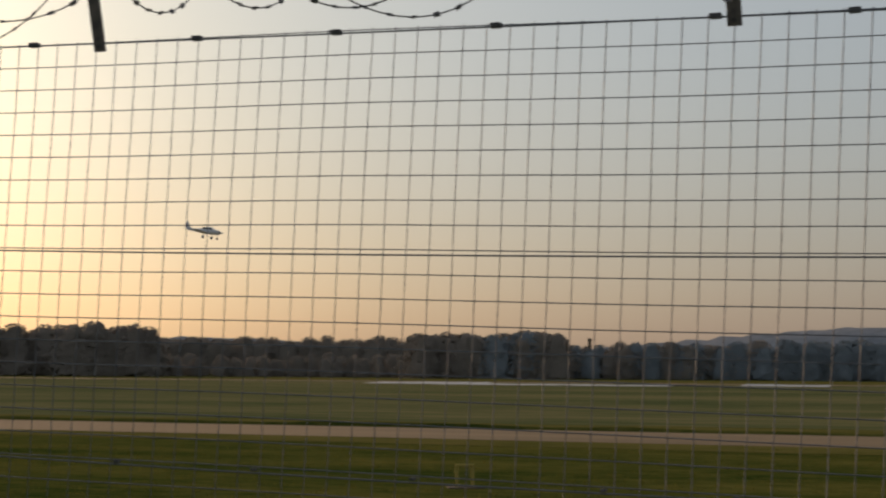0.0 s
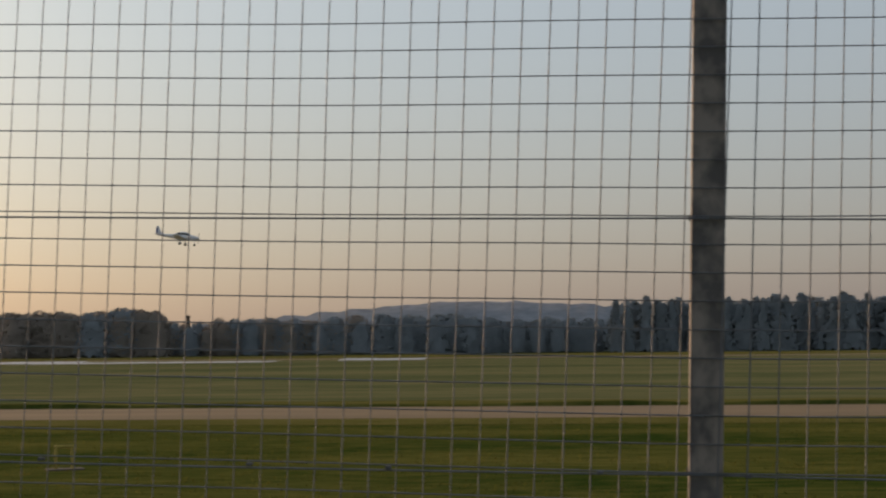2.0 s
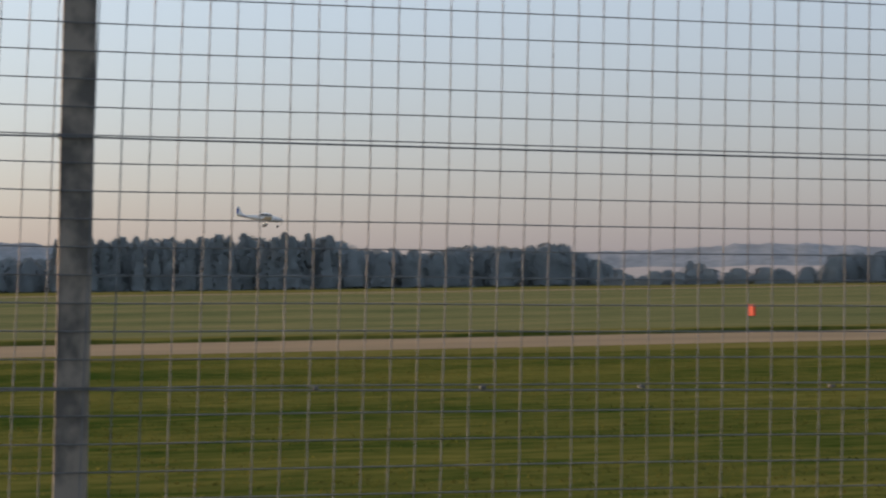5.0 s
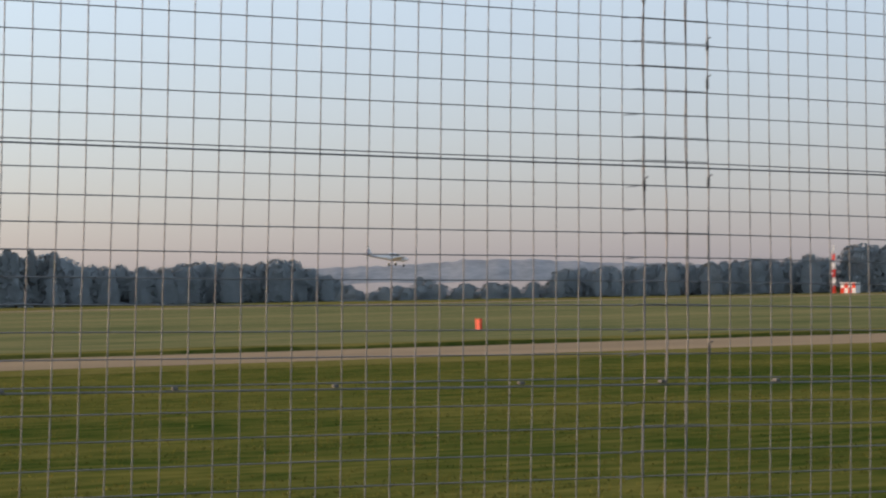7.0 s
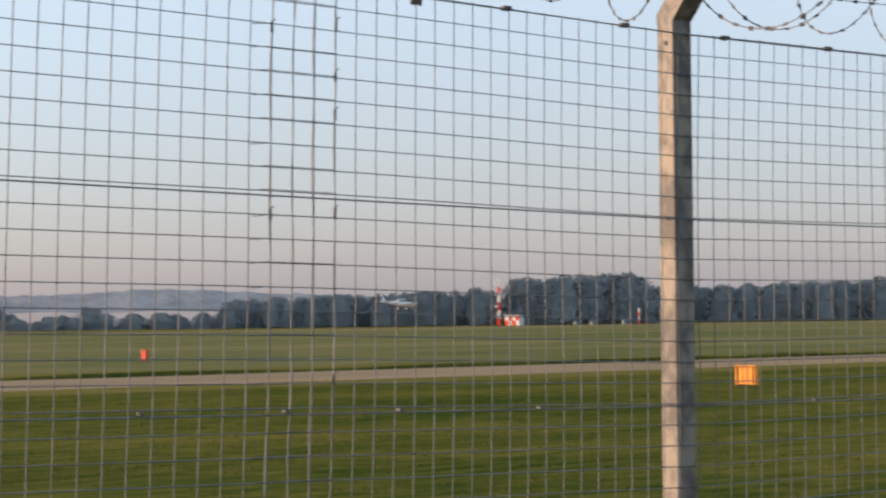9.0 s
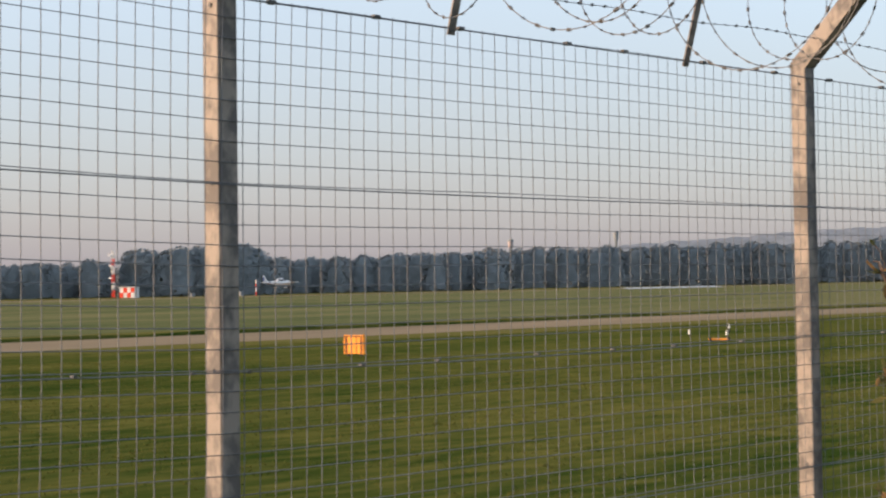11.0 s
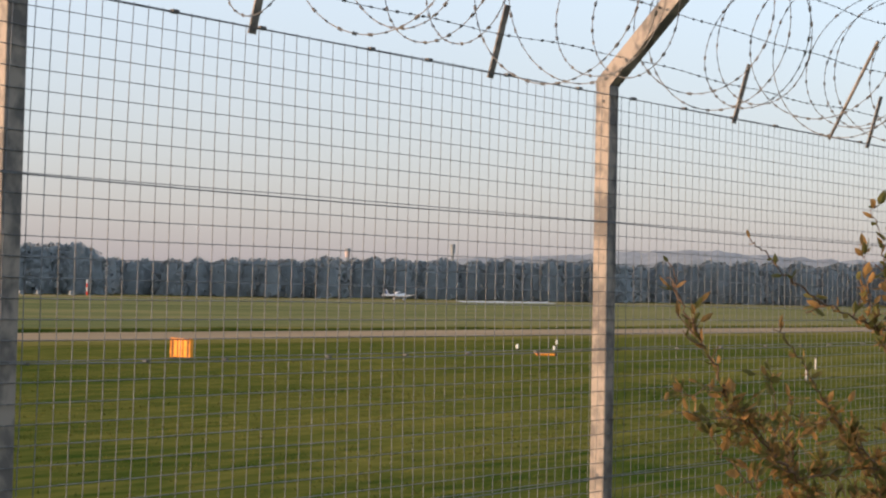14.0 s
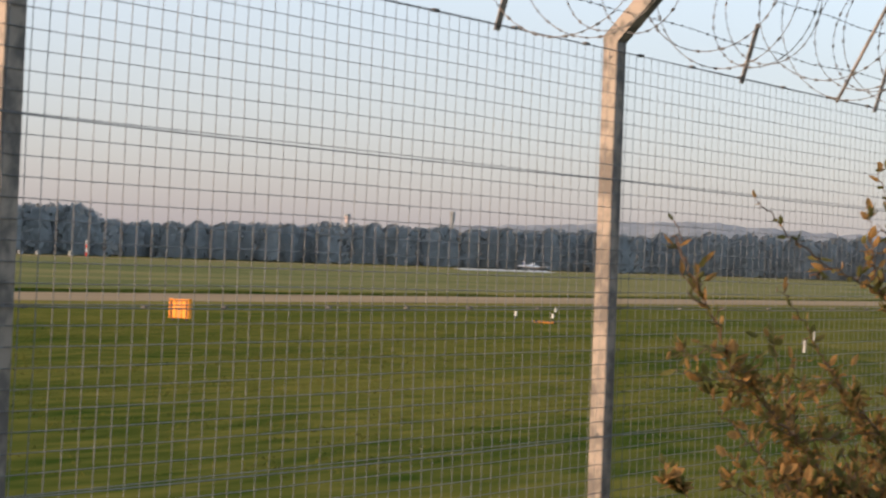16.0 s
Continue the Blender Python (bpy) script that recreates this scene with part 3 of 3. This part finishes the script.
frame_y = tagged(empty("yellow_frame", pose(-11.5, 20.8, 0, 0, 0, 28)), "small yellow pipe frame standing in the grass", "barrier")
for sx in (-0.12, 0.12):
    bm = bmesh.new()
    rod(bm, (sx, 0, -0.02), (sx, 0, 0.34), 0.026, n=10)
    part("upright", bm, M_YELLOW, frame_y)
bm = bmesh.new()
rod(bm, (-0.14, 0, 0.34), (0.14, 0, 0.34), 0.024, n=10)
part("crossbar", bm, M_YELLOW, frame_y)
bm = bmesh.new()
box(bm, -0.26, 0.28, -0.16, 0.16, -0.02, 0.02, 0.008)
part("footing", bm, M_BARK, frame_y)


def edge_light(x, y, h):
    thing = tagged(empty("approach_light", pose(x, y, 0)), "small white light fitting on a thin stalk", "light fitting", group="lights in the grass")
    bm = bmesh.new()
    rod(bm, (0, 0, -0.01), (0, 0, h - 0.1), 0.018)
    part("stalk", bm, M_DARK, thing)
    bm = bmesh.new()
    rod(bm, (0, 0, h - 0.1), (0, 0, h + 0.03), 0.036, 0.03, 12)
    part("lamp_head", bm, M_WHITE, thing)
    return thing


edge_light(37.9, 26.5, 0.17)
edge_light(37.4, 24.8, 0.18)
edge_light(40.8, 27.1, 0.25)
for x, y in ((29.0, 12.55), (34.75, 15.2)):
    stake = tagged(empty("marker_stake", pose(x, y, 0, 0, 3)), "short white marker stake in the grass", "marker stake", group="white stakes in the grass")
    bm = bmesh.new()
    box(bm, -0.02, 0.02, -0.02, 0.02, -0.02, 0.26, 0.006)
    part("shaft", bm, M_PALE, stake)
    bm = bmesh.new()
    box(bm, -0.024, 0.024, -0.024, 0.024, 0.261, 0.30, 0.006)
    part("cap", bm, M_DARK, stake)
g = tagged(empty("ground_sign", pose(35.6, 23.8, 0, 0, 0, -50)), "low orange board lying flat on the grass", "marker")
bm = bmesh.new()
box(bm, -0.28, 0.28, -0.2, 0.2, 0.0, 0.05, 0.01)
part("board", bm, M_ORANGE, g)
for s in (-0.25, 0.25):
    bm = bmesh.new()
    box(bm, s - 0.03, s + 0.03, -0.25, -0.222, 0.0, 0.09, 0.004)
    part("bracket", bm, M_DARK, g)


def mast(x, y, h):
    """Red and white banded aerial mast with side dishes."""
    thing = tagged(empty("aerial_mast", pose(x, y, 0)), "red and white banded aerial mast beside a hut", "mast")
    n = 6
    for i in range(n):
        z0, z1 = h * i / n, h * (i + 1) / n
        bm = bmesh.new()
        for sx, sy in ((-0.25, -0.25), (0.25, -0.25), (0.25, 0.25), (-0.25, 0.25)):
            rod(bm, (sx, sy, z0), (sx, sy, z1), 0.055, n=6)
        for s in (-0.25, 0.25):
            rod(bm, (-0.25, s, z0), (0.25, s, z1), 0.06, n=5)
            rod(bm, (s, 0.25, z0), (s, -0.25, z1), 0.04, n=5)
        part("lattice_section", bm, M_WHITE if i % 2 else M_RED, thing)
    for z in (h * 0.42, h * 0.68, h * 0.9):
        bm = bmesh.new()
        box(bm, -0.95, -0.3, -0.3, 0.2, z - 0.16, z + 0.16, 0.05)
        part("aerial", bm, M_WHITE, thing)
    return thing


mast(210.6, 310.5, 10.6)
hut = tagged(empty("equipment_hut", pose(215.2, 311.0, 0, 0, 0, -60)), "small hut chequered in red and white", "hut")
bm = bmesh.new()
box(bm, -1.8, 1.8, -1.2, 1.2, -0.02, 2.3, 0.03)
part("wall", bm, M_WHITE, hut)
for i in range(4):
    for k in range(2):
        if (i + k) % 2 == 0:
            bm = bmesh.new()
            box(bm, -1.8 + 0.9 * i, -0.9 + 0.9 * i, -1.24, -1.18, 0.05 + 1.1 * k, 1.15 + 1.1 * k)
            part("red_panel", bm, M_RED, hut)
            bm = bmesh.new()
            box(bm, -1.84, -1.78, -1.2 + 1.2 * (i % 2), -0.0 + 1.2 * (i % 2), 0.05 + 1.1 * k, 1.15 + 1.1 * k)
            part("red_panel", bm, M_RED, hut)
bm = bmesh.new()
box(bm, -1.95, 1.95, -1.35, 1.35, 2.3, 2.42, 0.02)
part("roof", bm, M_WHITE, hut)


def cabinet(x, y, h):
    thing = tagged(empty("equipment_cabinet", pose(x, y, 0)), "small grey equipment cabinet before the trees", "cabinet", group="cabinets by the runway")
    bm = bmesh.new()
    box(bm, -0.5, 0.5, -0.3, 0.3, 0.1, h, 0.03)
    part("case", bm, M_HILL, thing)
    bm = bmesh.new()
    box(bm, -0.55, 0.55, -0.35, 0.35, -0.01, 0.102)
    part("plinth", bm, M_PALE, thing)


for x, y, h in ((226, 302, 0.9), (230, 301, 0.9), (236, 297, 1.0)):
    cabinet(x, y, h)
mast_b = tagged(empty("marker_mast", pose(239.5, 296, 0)), "thin red and white marker mast before the trees", "mast")
for i in range(4):
    bm = bmesh.new()
    rod(bm, (0, 0, 0.9 * i), (0, 0, 0.9 * (i + 1)), 0.16, n=8)
    part("band", bm, M_WHITE if i % 2 else M_RED, mast_b)



def far_tower(az, d, h, w, label, cab):
    """A slender tower with a wider cab on top."""
    x, y = at_az(az, d)
    thing = tagged(empty("far_tower", pose(x, y, 0, 0, 0, -az)), label, "tower")
    bm = bmesh.new()
    box(bm, -w * 0.35, w * 0.35, -w * 0.35, w * 0.35, 0, h * 0.82, 0.2)
    part("shaft", bm, M_HILL, thing)
    bm = bmesh.new()
    rod(bm, (0, 0, h * 0.82), (0, 0, h * 0.95), w * 0.5, w * 0.62, 8)
    part("cab", bm, cab, thing)
    bm = bmesh.new()
    rod(bm, (0, 0, h * 0.95), (0, 0, h), w * 0.66, w * 0.6, 8)
    part("roof", bm, M_HILL, thing)


# both towers' colours are paled to imitate haze over the distance
far_tower(51.3, 900, 29, 2.2, "tower above the woods, haze put into its pale grey colour", M_HILL)
M_HAZED_RED = mat("red cab paint paled by haze", (0.52, 0.43, 0.42), (0.44, 0.37, 0.36), 0.9, 0, 0.3, 2, 0.0, spec=0.0)
far_tower(47.7, 950, 27, 2.6, "grey tower with a red cab, both paled for haze", M_HAZED_RED)
cx, cy = at_az(-15.7, 600)
ch = tagged(empty("chimney", pose(cx, cy, 0)), "thin dark chimney above the woods", "chimney")
bm = bmesh.new()
rod(bm, (0, 0, 0), (0, 0, 13.2), 0.8, 0.6, 10)
part("stack", bm, M_BARK, ch)
bm = bmesh.new()
rod(bm, (0, 0, 13.2), (0, 0, 13.8), 0.75, 0.75, 10)
part("cap", bm, M_BARK, ch)

# ---- aeroplane ----


def loft(sections, n=14):
    """A closed body through elliptic sections (x, centre z, half width, half height)."""
    bm = bmesh.new()
    rings = []
    for x, cz, w, h in sections:
        rings.append([bm.verts.new((x, w * math.cos(2 * math.pi * k / n), cz + h * math.sin(2 * math.pi * k / n))) for k in range(n)])
    for a, b in zip(rings, rings[1:]):
        for k in range(n):
            bm.faces.new((a[k], a[(k + 1) % n], b[(k + 1) % n], b[k]))
    bm.faces.new(rings[0][::-1])
    bm.faces.new(rings[-1])
    bmesh.ops.recalc_face_normals(bm, faces=bm.faces)
    for fa in bm.faces:
        fa.smooth = True
    return bm


def foil(bm, root, tip, c0, c1, t0, t1, up=Vector((0, 0, 1)), n=12):
    """A tapered wing between two leading-edge points; chords run to -x."""
    rings = []
    for p, c, t in ((root, c0, t0), (tip, c1, t1)):
        ring = []
        for k in range(n):
            a = 2 * math.pi * k / n
            u = 0.5 - 0.5 * math.cos(a)
            th = math.sin(a) * t * 0.5 * (1.25 - 0.6 * u)
            ring.append(bm.verts.new(Vector(p) + Vector((-c * u, 0, 0)) + up * th))
        rings.append(ring)
    for k in range(n):
        bm.faces.new((rings[0][k], rings[0][(k + 1) % n], rings[1][(k + 1) % n], rings[1][k]))
    bm.faces.new(rings[0][::-1])
    bm.faces.new(rings[1])
    bmesh.ops.recalc_face_normals(bm, faces=bm.faces)
    return bm


def aeroplane():
    """A low-wing light single with fixed gear; x forward, origin under the wing on the wheels' ground."""
    plane = tagged(empty("aeroplane"), "white low-wing light aeroplane with fixed landing gear", "aeroplane")
    fus = part("fuselage", loft([(2.55, 1.28, 0.16, 0.18), (2.4, 1.27, 0.36, 0.34), (1.9, 1.28, 0.5, 0.44), (1.2, 1.32, 0.56, 0.5), (0.4, 1.36, 0.58, 0.55), (-0.6, 1.36, 0.56, 0.52), (-1.5, 1.36, 0.44, 0.40), (-2.8, 1.40, 0.27, 0.26), (-4.1, 1.46, 0.13, 0.17), (-4.6, 1.50, 0.05, 0.10)]), M_WHITE, plane)
    part("cabin", loft([(1.35, 1.62, 0.2, 0.1), (0.95, 1.78, 0.42, 0.26), (0.5, 1.86, 0.48, 0.34), (-0.2, 1.88, 0.47, 0.34), (-0.9, 1.80, 0.38, 0.26), (-1.7, 1.62, 0.2, 0.1)], 12), M_WHITE, plane)
    for s in (-1, 1):
        bm = bmesh.new()
        foil(bm, (0.75, s * 0.45, 1.0), (0.62, s * 4.9, 1.42), 1.6, 1.1, 0.22, 0.14)
        part("wing", bm, M_WHITE, plane)
        bm = bmesh.new()
        foil(bm, (-3.75, s * 0.05, 1.5), (-3.82, s * 1.75, 1.5), 0.85, 0.7, 0.09, 0.06)
        part("tailplane", bm, M_WHITE, plane)
        for x0, x1 in ((0.42, 0.92), (-0.22, 0.32), (-0.85, -0.32)):
            bm = bmesh.new()
            box(bm, x0, x1, s * 0.475 - 0.02, s * 0.475 + 0.02, 1.72, 2.02, 0.018)
            part("side_window", bm, M_WINDOW, plane)
        bm = bmesh.new()
        rod(bm, (0.05, s * 1.55, 1.05), (0.0, s * 1.6, 0.25), 0.05)
        part("gear_leg", bm, M_WHITE, plane)
        bm = bmesh.new()
        rod(bm, (0.0, s * 1.52, 0.2), (0.0, s * 1.70, 0.2), 0.2, n=14)
        wheel = part("wheel", bm, M_DARK, plane)
        part("wheel_fairing", loft([(0.34, 0.24, 0.05, 0.05), (0.15, 0.27, 0.13, 0.15), (-0.1, 0.27, 0.13, 0.15), (-0.45, 0.27, 0.04, 0.05)], 8), M_WHITE, plane).matrix_basis = pose(0, s * 1.61, 0.08)
        bm = bmesh.new()
        box(bm, -4.2, 1.8, s * 0.53 - 0.02, s * 0.53 + 0.02, 1.30, 1.38, 0.01)
        for vv in bm.verts:
            if vv.co.x < -1:
                vv.co.y *= 0.32
                vv.co.z += 0.1
        part("stripe", bm, M_BLUE, plane)
    bm = bmesh.new()
    rod(bm, (1.95, 0, 1.0), (2.0, 0, 0.22), 0.05)
    part("nose_leg", bm, M_WHITE, plane)
    bm = bmesh.new()
    rod(bm, (2.0, -0.08, 0.19), (2.0, 0.08, 0.19), 0.19, n=14)
    part("nose_wheel", bm, M_DARK, plane)
    # fin: a swept leading edge, blue at the rear
    bm = bmesh.new()
    prof = [(-3.1, 1.6), (-3.75, 1.95), (-4.25, 2.85), (-4.65, 2.85), (-4.55, 1.45)]
    a = [bm.verts.new((x, -0.045, z)) for x, z in prof]
    b = [bm.verts.new((x, 0.045, z)) for x, z in prof]
    bm.faces.new(a)
    bm.faces.new(b[::-1])
    for i in range(5):
        bm.faces.new((a[(i + 1) % 5], a[i], b[i], b[(i + 1) % 5]))
    bmesh.ops.recalc_face_normals(bm, faces=bm.faces)
    part("fin", bm, M_WHITE, plane)
    bm = bmesh.new()
    box(bm, -4.62, -4.32, -0.06, 0.06, 1.75, 2.6, 0.01)
    part("rudder_panel", bm, M_BLUE, plane)
    prop = empty("propeller", pose(2.6, 0, 1.28))
    prop.parent = plane
    bm = bmesh.new()
    box(bm, -0.02, 0.02, -0.95, 0.95, -0.06, 0.06, 0.015)
    part("blade", bm, M_DARK, prop)
    part("spinner", loft([(0.28, 0, 0.02, 0.02), (0.15, 0, 0.1, 0.1), (-0.05, 0, 0.16, 0.16)], 10), M_WHITE, prop)
    return plane, prop


plane, propeller = aeroplane()
RUN_Y = 262.0

# ---- bush by the fence ----


def bush(x, y, seed):
    """Branching twigs with small turned leaves."""
    r = random.Random(seed)
    thing = tagged(empty("roadside_bush", pose(x, y, 0)), "straggly bush with brown and green autumn leaves", "bush")
    leaf_spots = []
    twigs = []

    def grow(p, d, length, rad, level):
        pts = [p.copy()]
        q = p.copy()
        dd = d.copy()
        n = 7
        for i in range(n):
            dd = (dd + Vector((r.gauss(0, 0.16), r.gauss(0, 0.16), r.gauss(0.03, 0.12)))).normalized()
            q = q + dd * length / n
            pts.append(q.copy())
            if level < 2 and i >= 1 and r.random() < 0.3:
                nd = (dd + Vector((r.gauss(0, 0.8), r.gauss(0, 0.6), r.gauss(0.1, 0.5)))).normalized()
                grow(q, nd, length * r.uniform(0.35, 0.6), rad * 0.55, level + 1)
            if level >= 1 or i > 3:
                if r.random() < (0.9 if q.z < 1.2 else 0.6) * (1.0 if q.z < 1.2 else min(1.0, length / 0.16)):
                    leaf_spots.append((q.copy(), dd.copy()))
        twigs.append((pts, [rad * (1 - 0.8 * i / n) + 0.0006 for i in range(n + 1)]))

    def stem(pts, rad, side, every):
        """A main stem through given points, with side twigs."""
        pts = [Vector((px - x, py, pz)) for px, py, pz in pts]
        fine = []
        for a, b2 in zip(pts, pts[1:]):
            for k in range(9):
                fine.append(a.lerp(b2, k / 9) + Vector((r.gauss(0, 0.006), r.gauss(0, 0.006), r.gauss(0, 0.006))))
        fine.append(pts[-1])
        twigs.append((fine, [rad * 0.72 * (1 - 0.85 * i / (len(fine) - 1)) + 0.0007 for i in range(len(fine))]))
        for i, q in enumerate(fine[1:], 1):
            d = (fine[i] - fine[i - 1]).normalized()
            u = i / len(fine)
            if r.random() < 0.75 * every * (1.15 - u):
                nd = (d + Vector((r.gauss(0, 0.7), r.gauss(0, 0.5), r.gauss(0.05, 0.6)))).normalized()
                grow(q, nd, side * (1.2 - u) * r.uniform(0.6, 1.2), rad * 0.4, 1)
            if r.random() < 0.8 * (1.1 - 0.5 * u) * (0.35 if u > 0.86 else 1.0):
                leaf_spots.append((q.copy(), d.copy()))

    stem([(4.0, 0.0, -0.02), (3.85, 0, 0.35), (3.6, 0, 0.72), (3.29, 0, 0.96), (3.06, 0, 1.08), (2.86, 0, 1.21), (2.72, 0, 1.32), (2.56, 0, 1.48), (2.45, 0, 1.58), (2.33, 0, 1.75)], 0.010, 0.24, 0.75)
    stem([(4.75, 0.05, -0.02), (4.7, 0, 0.6), (4.5, 0, 1.2), (4.18, 0, 1.49), (3.9, 0, 1.54), (3.52, 0, 1.61), (3.27, 0, 1.68), (3.04, 0, 1.78), (2.88, 0, 1.85)], 0.010, 0.14, 0.35)
    stem([(4.6, 0.1, -0.02), (4.6, 0.1, 0.5), (4.4, 0.05, 1.1), (4.15, 0, 1.57), (4.05, 0, 1.65), (4.02, 0, 1.77), (3.97, 0, 1.9), (3.87, 0, 2.03)], 0.009, 0.18, 0.55)
    stem([(4.4, 0.1, -0.02), (4.3, 0.05, 0.5), (4.07, 0, 0.9), (3.88, 0, 1.02), (3.61, 0, 1.15), (3.39, 0, 1.32), (3.2, 0, 1.47), (3.06, 0, 1.54)], 0.008, 0.22, 0.6)
    stem([(4.3, 0.0, 1.2), (4.05, 0, 1.45), (3.93, 0, 1.54), (3.88, 0, 1.61), (3.83, 0, 1.74), (3.82, 0, 1.85)], 0.004, 0.12, 0.6)
    stem([(3.7, -0.1, -0.02), (3.6, -0.1, 0.3), (3.2, -0.05, 0.75), (2.94, 0, 0.95), (2.75, 0, 1.07), (2.62, 0, 1.17)], 0.007, 0.22, 0.6)
    stem([(3.06, 0, 1.08), (2.86, -0.02, 1.20), (2.72, -0.04, 1.22), (2.48, -0.05, 1.24), (2.25, -0.05, 1.28)], 0.004, 0.14, 0.6)
    stem([(2.86, 0, 1.21), (2.72, 0.03, 1.32), (2.57, 0.06, 1.31), (2.42, 0.06, 1.33)], 0.003, 0.10, 0.5)
    stem([(3.6, -0.1, -0.02), (3.3, -0.1, 0.55), (2.93, -0.1, 0.77), (2.65, -0.1, 0.86), (2.5, -0.1, 0.93)], 0.007, 0.22, 0.7)
    stem([(3.5, -0.1, -0.02), (3.0, -0.1, 0.5), (2.6, -0.1, 0.7), (2.3, -0.1, 0.85), (2.12, -0.1, 1.0)], 0.006, 0.18, 0.5)
    stem([(3.29, 0, 0.96), (3.22, 0.05, 1.15), (3.16, 0.05, 1.33), (3.12, 0.05, 1.42)], 0.004, 0.2, 0.8)
    for bx, bz in ((4.3, 1.62), (4.45, 1.72), (4.6, 1.8), (4.75, 1.95), (4.5, 1.45), (4.35, 1.3)):
        stem([(bx + 0.2, 0.1, -0.02), (bx + 0.15, 0.05, 0.6), (bx, -0.05, bz - 0.4), (bx - 0.12, 0.0, bz)], 0.007, 0.26, 0.9)
    for k in range(34):
        bx = r.uniform(3.3, 4.8)
        hi = 0.95 + 0.28 * (bx - 3.3) / 1.5
        stem([(bx + 0.3, 0.1, -0.02), (bx + 0.15, r.uniform(-0.15, 0.15), 0.5), (bx - r.uniform(0, 0.25), r.uniform(-0.2, 0.2), hi * r.uniform(0.8, 1.12))], 0.006, 0.28, 0.9)
    v, f = [], []
    for k, (pts, rad) in enumerate(twigs):
        if rad[0] > 0.0048:
            sv, sf = tube(pts, rad, 5)
            raw("stem", sv, sf, M_TWIG, thing, True)
        else:
            tube(pts, rad, 4, v, f)
    tagged(raw("twig_mass", v, f, M_TWIG, thing), kind="stuff")
    shapes = []
    for k in range(5):
        s = r.uniform(0.9, 1.1)
        w = r.uniform(0.36, 0.54)
        c = r.uniform(0.1, 0.4)
        vv = [(0, 0, 0), (0.3 * s, w * 0.5, c * 0.1), (0.7 * s, w * 0.42, c * 0.25), (s, 0, c * 0.5), (0.7 * s, -w * 0.42, c * 0.25), (0.3 * s, -w * 0.5, c * 0.1), (0.35 * s, 0, -0.05), (0.7 * s, 0, c * 0.1)]
        ff = [(0, 6, 1), (1, 6, 7, 2), (2, 7, 3), (3, 7, 4), (4, 7, 6, 5), (5, 6, 0)]
        shapes.append((vv, ff))
    me = []
    for material in (M_BUSHLEAF, M_GREENLEAF):
        for vv, ff in shapes:
            m = bpy.data.meshes.new("leaf")
            m.from_pydata(vv, [], ff)
            m.materials.append(material)
            me.append(m)
    rest = {0: ([], []), 1: ([], [])}
    r.shuffle(leaf_spots)
    for i, (q, d) in enumerate(leaf_spots):
        out = (d + Vector((r.gauss(0, 0.7), r.gauss(0, 0.7), r.gauss(0.1, 0.6)))).normalized()
        rot = out.to_track_quat("X", "Z").to_euler()
        rot.rotate_axis("X", r.uniform(-1.3, 1.3))
        size = r.uniform(0.032, 0.066)
        m = Matrix.LocRotScale(q, rot, (size, size * r.uniform(0.7, 1.1), size))
        green = int(r.random() < 0.5)
        if i < 290:
            share("leaf", me[i % 5 + 5 * green], thing, m)
        else:
            lv, lf = rest[green]
            vv, ff = shapes[i % 5]
            k = len(lv)
            lv += [tuple(m @ Vector(c)) for c in vv]
            lf += [tuple(k + a for a in fa) for fa in ff]
    tagged(raw("brown_leaves", *rest[0], M_BUSHLEAF, thing), kind="stuff")
    tagged(raw("green_leaves", *rest[1], M_GREENLEAF, thing), kind="stuff")


bush(3.6, -0.38, 5)

# ---- grass ----


def grass(seed):
    """Tufts of blades over the near field."""
    r = random.Random(seed)
    v, f = [], []
    n = 0
    while n < 26000:
        d = 12.0 + 28 * r.random() ** 0.8
        az = radians(r.uniform(-40, 70))
        x, y = -2.75 + d * math.sin(az), -3.25 + d * math.cos(az)
        if y > TAXI_NEAR - 0.15 or y < 5:
            continue
        if noise.noise(Vector((x * 0.25, y * 0.5, 0))) < r.uniform(-0.6, 0.4):
            continue
        n += 1
        for _ in range(3):
            h = r.uniform(0.012, 0.034)
            a = r.uniform(0, 6.28)
            w = r.uniform(0.008, 0.022)
            bx, by = x + r.uniform(-0.06, 0.06), y + r.uniform(-0.06, 0.06)
            k = len(v)
            v += [(bx - w * math.cos(a), by - w * math.sin(a), -0.005), (bx + w * math.cos(a), by + w * math.sin(a), -0.005), (bx + r.uniform(-0.04, 0.04), by + r.uniform(-0.04, 0.04), h)]
            f.append((k, k + 1, k + 2))
    tagged(raw("grass", v, f, M_BLADE), "short rough green grass of the airfield", "grass", kind="stuff")


grass(3)


def motions():
    """The landing: a steady descent along the runway, then the roll-out."""
    rows = []
    for t, x, z, pitch in ((0.0, -148.5, 25.2, 6), (1.5, -95.5, 20.1, 5.5), (3.0, -44.3, 16.2, 5), (4.5, 7.0, 11.9, 5), (6.0, 57.5, 8.3, 4), (7.5, 106.6, 5.5, 4), (9.0, 156.0, 3.3, 3), (10.0, 187.8, 2.2, 1), (11.2, 224.5, 1.3, -2), (12.5, 263.0, 0.7, -4), (13.5, 293.1, 0.1, -4), (14.5, 322.1, 0.03, -2), (15.2, 342.0, 0.03, 0), (16.0, 364.1, 0.03, 0)):
        rows.append((t, pose(x, RUN_Y, z, 0, pitch, 0)))
    walk(plane, rows)
    spin = [(k * 0.1, pose(2.6, 0, 1.28, (k * 67) % 360)) for k in range(161)]
    walk(propeller, spin)


motions()
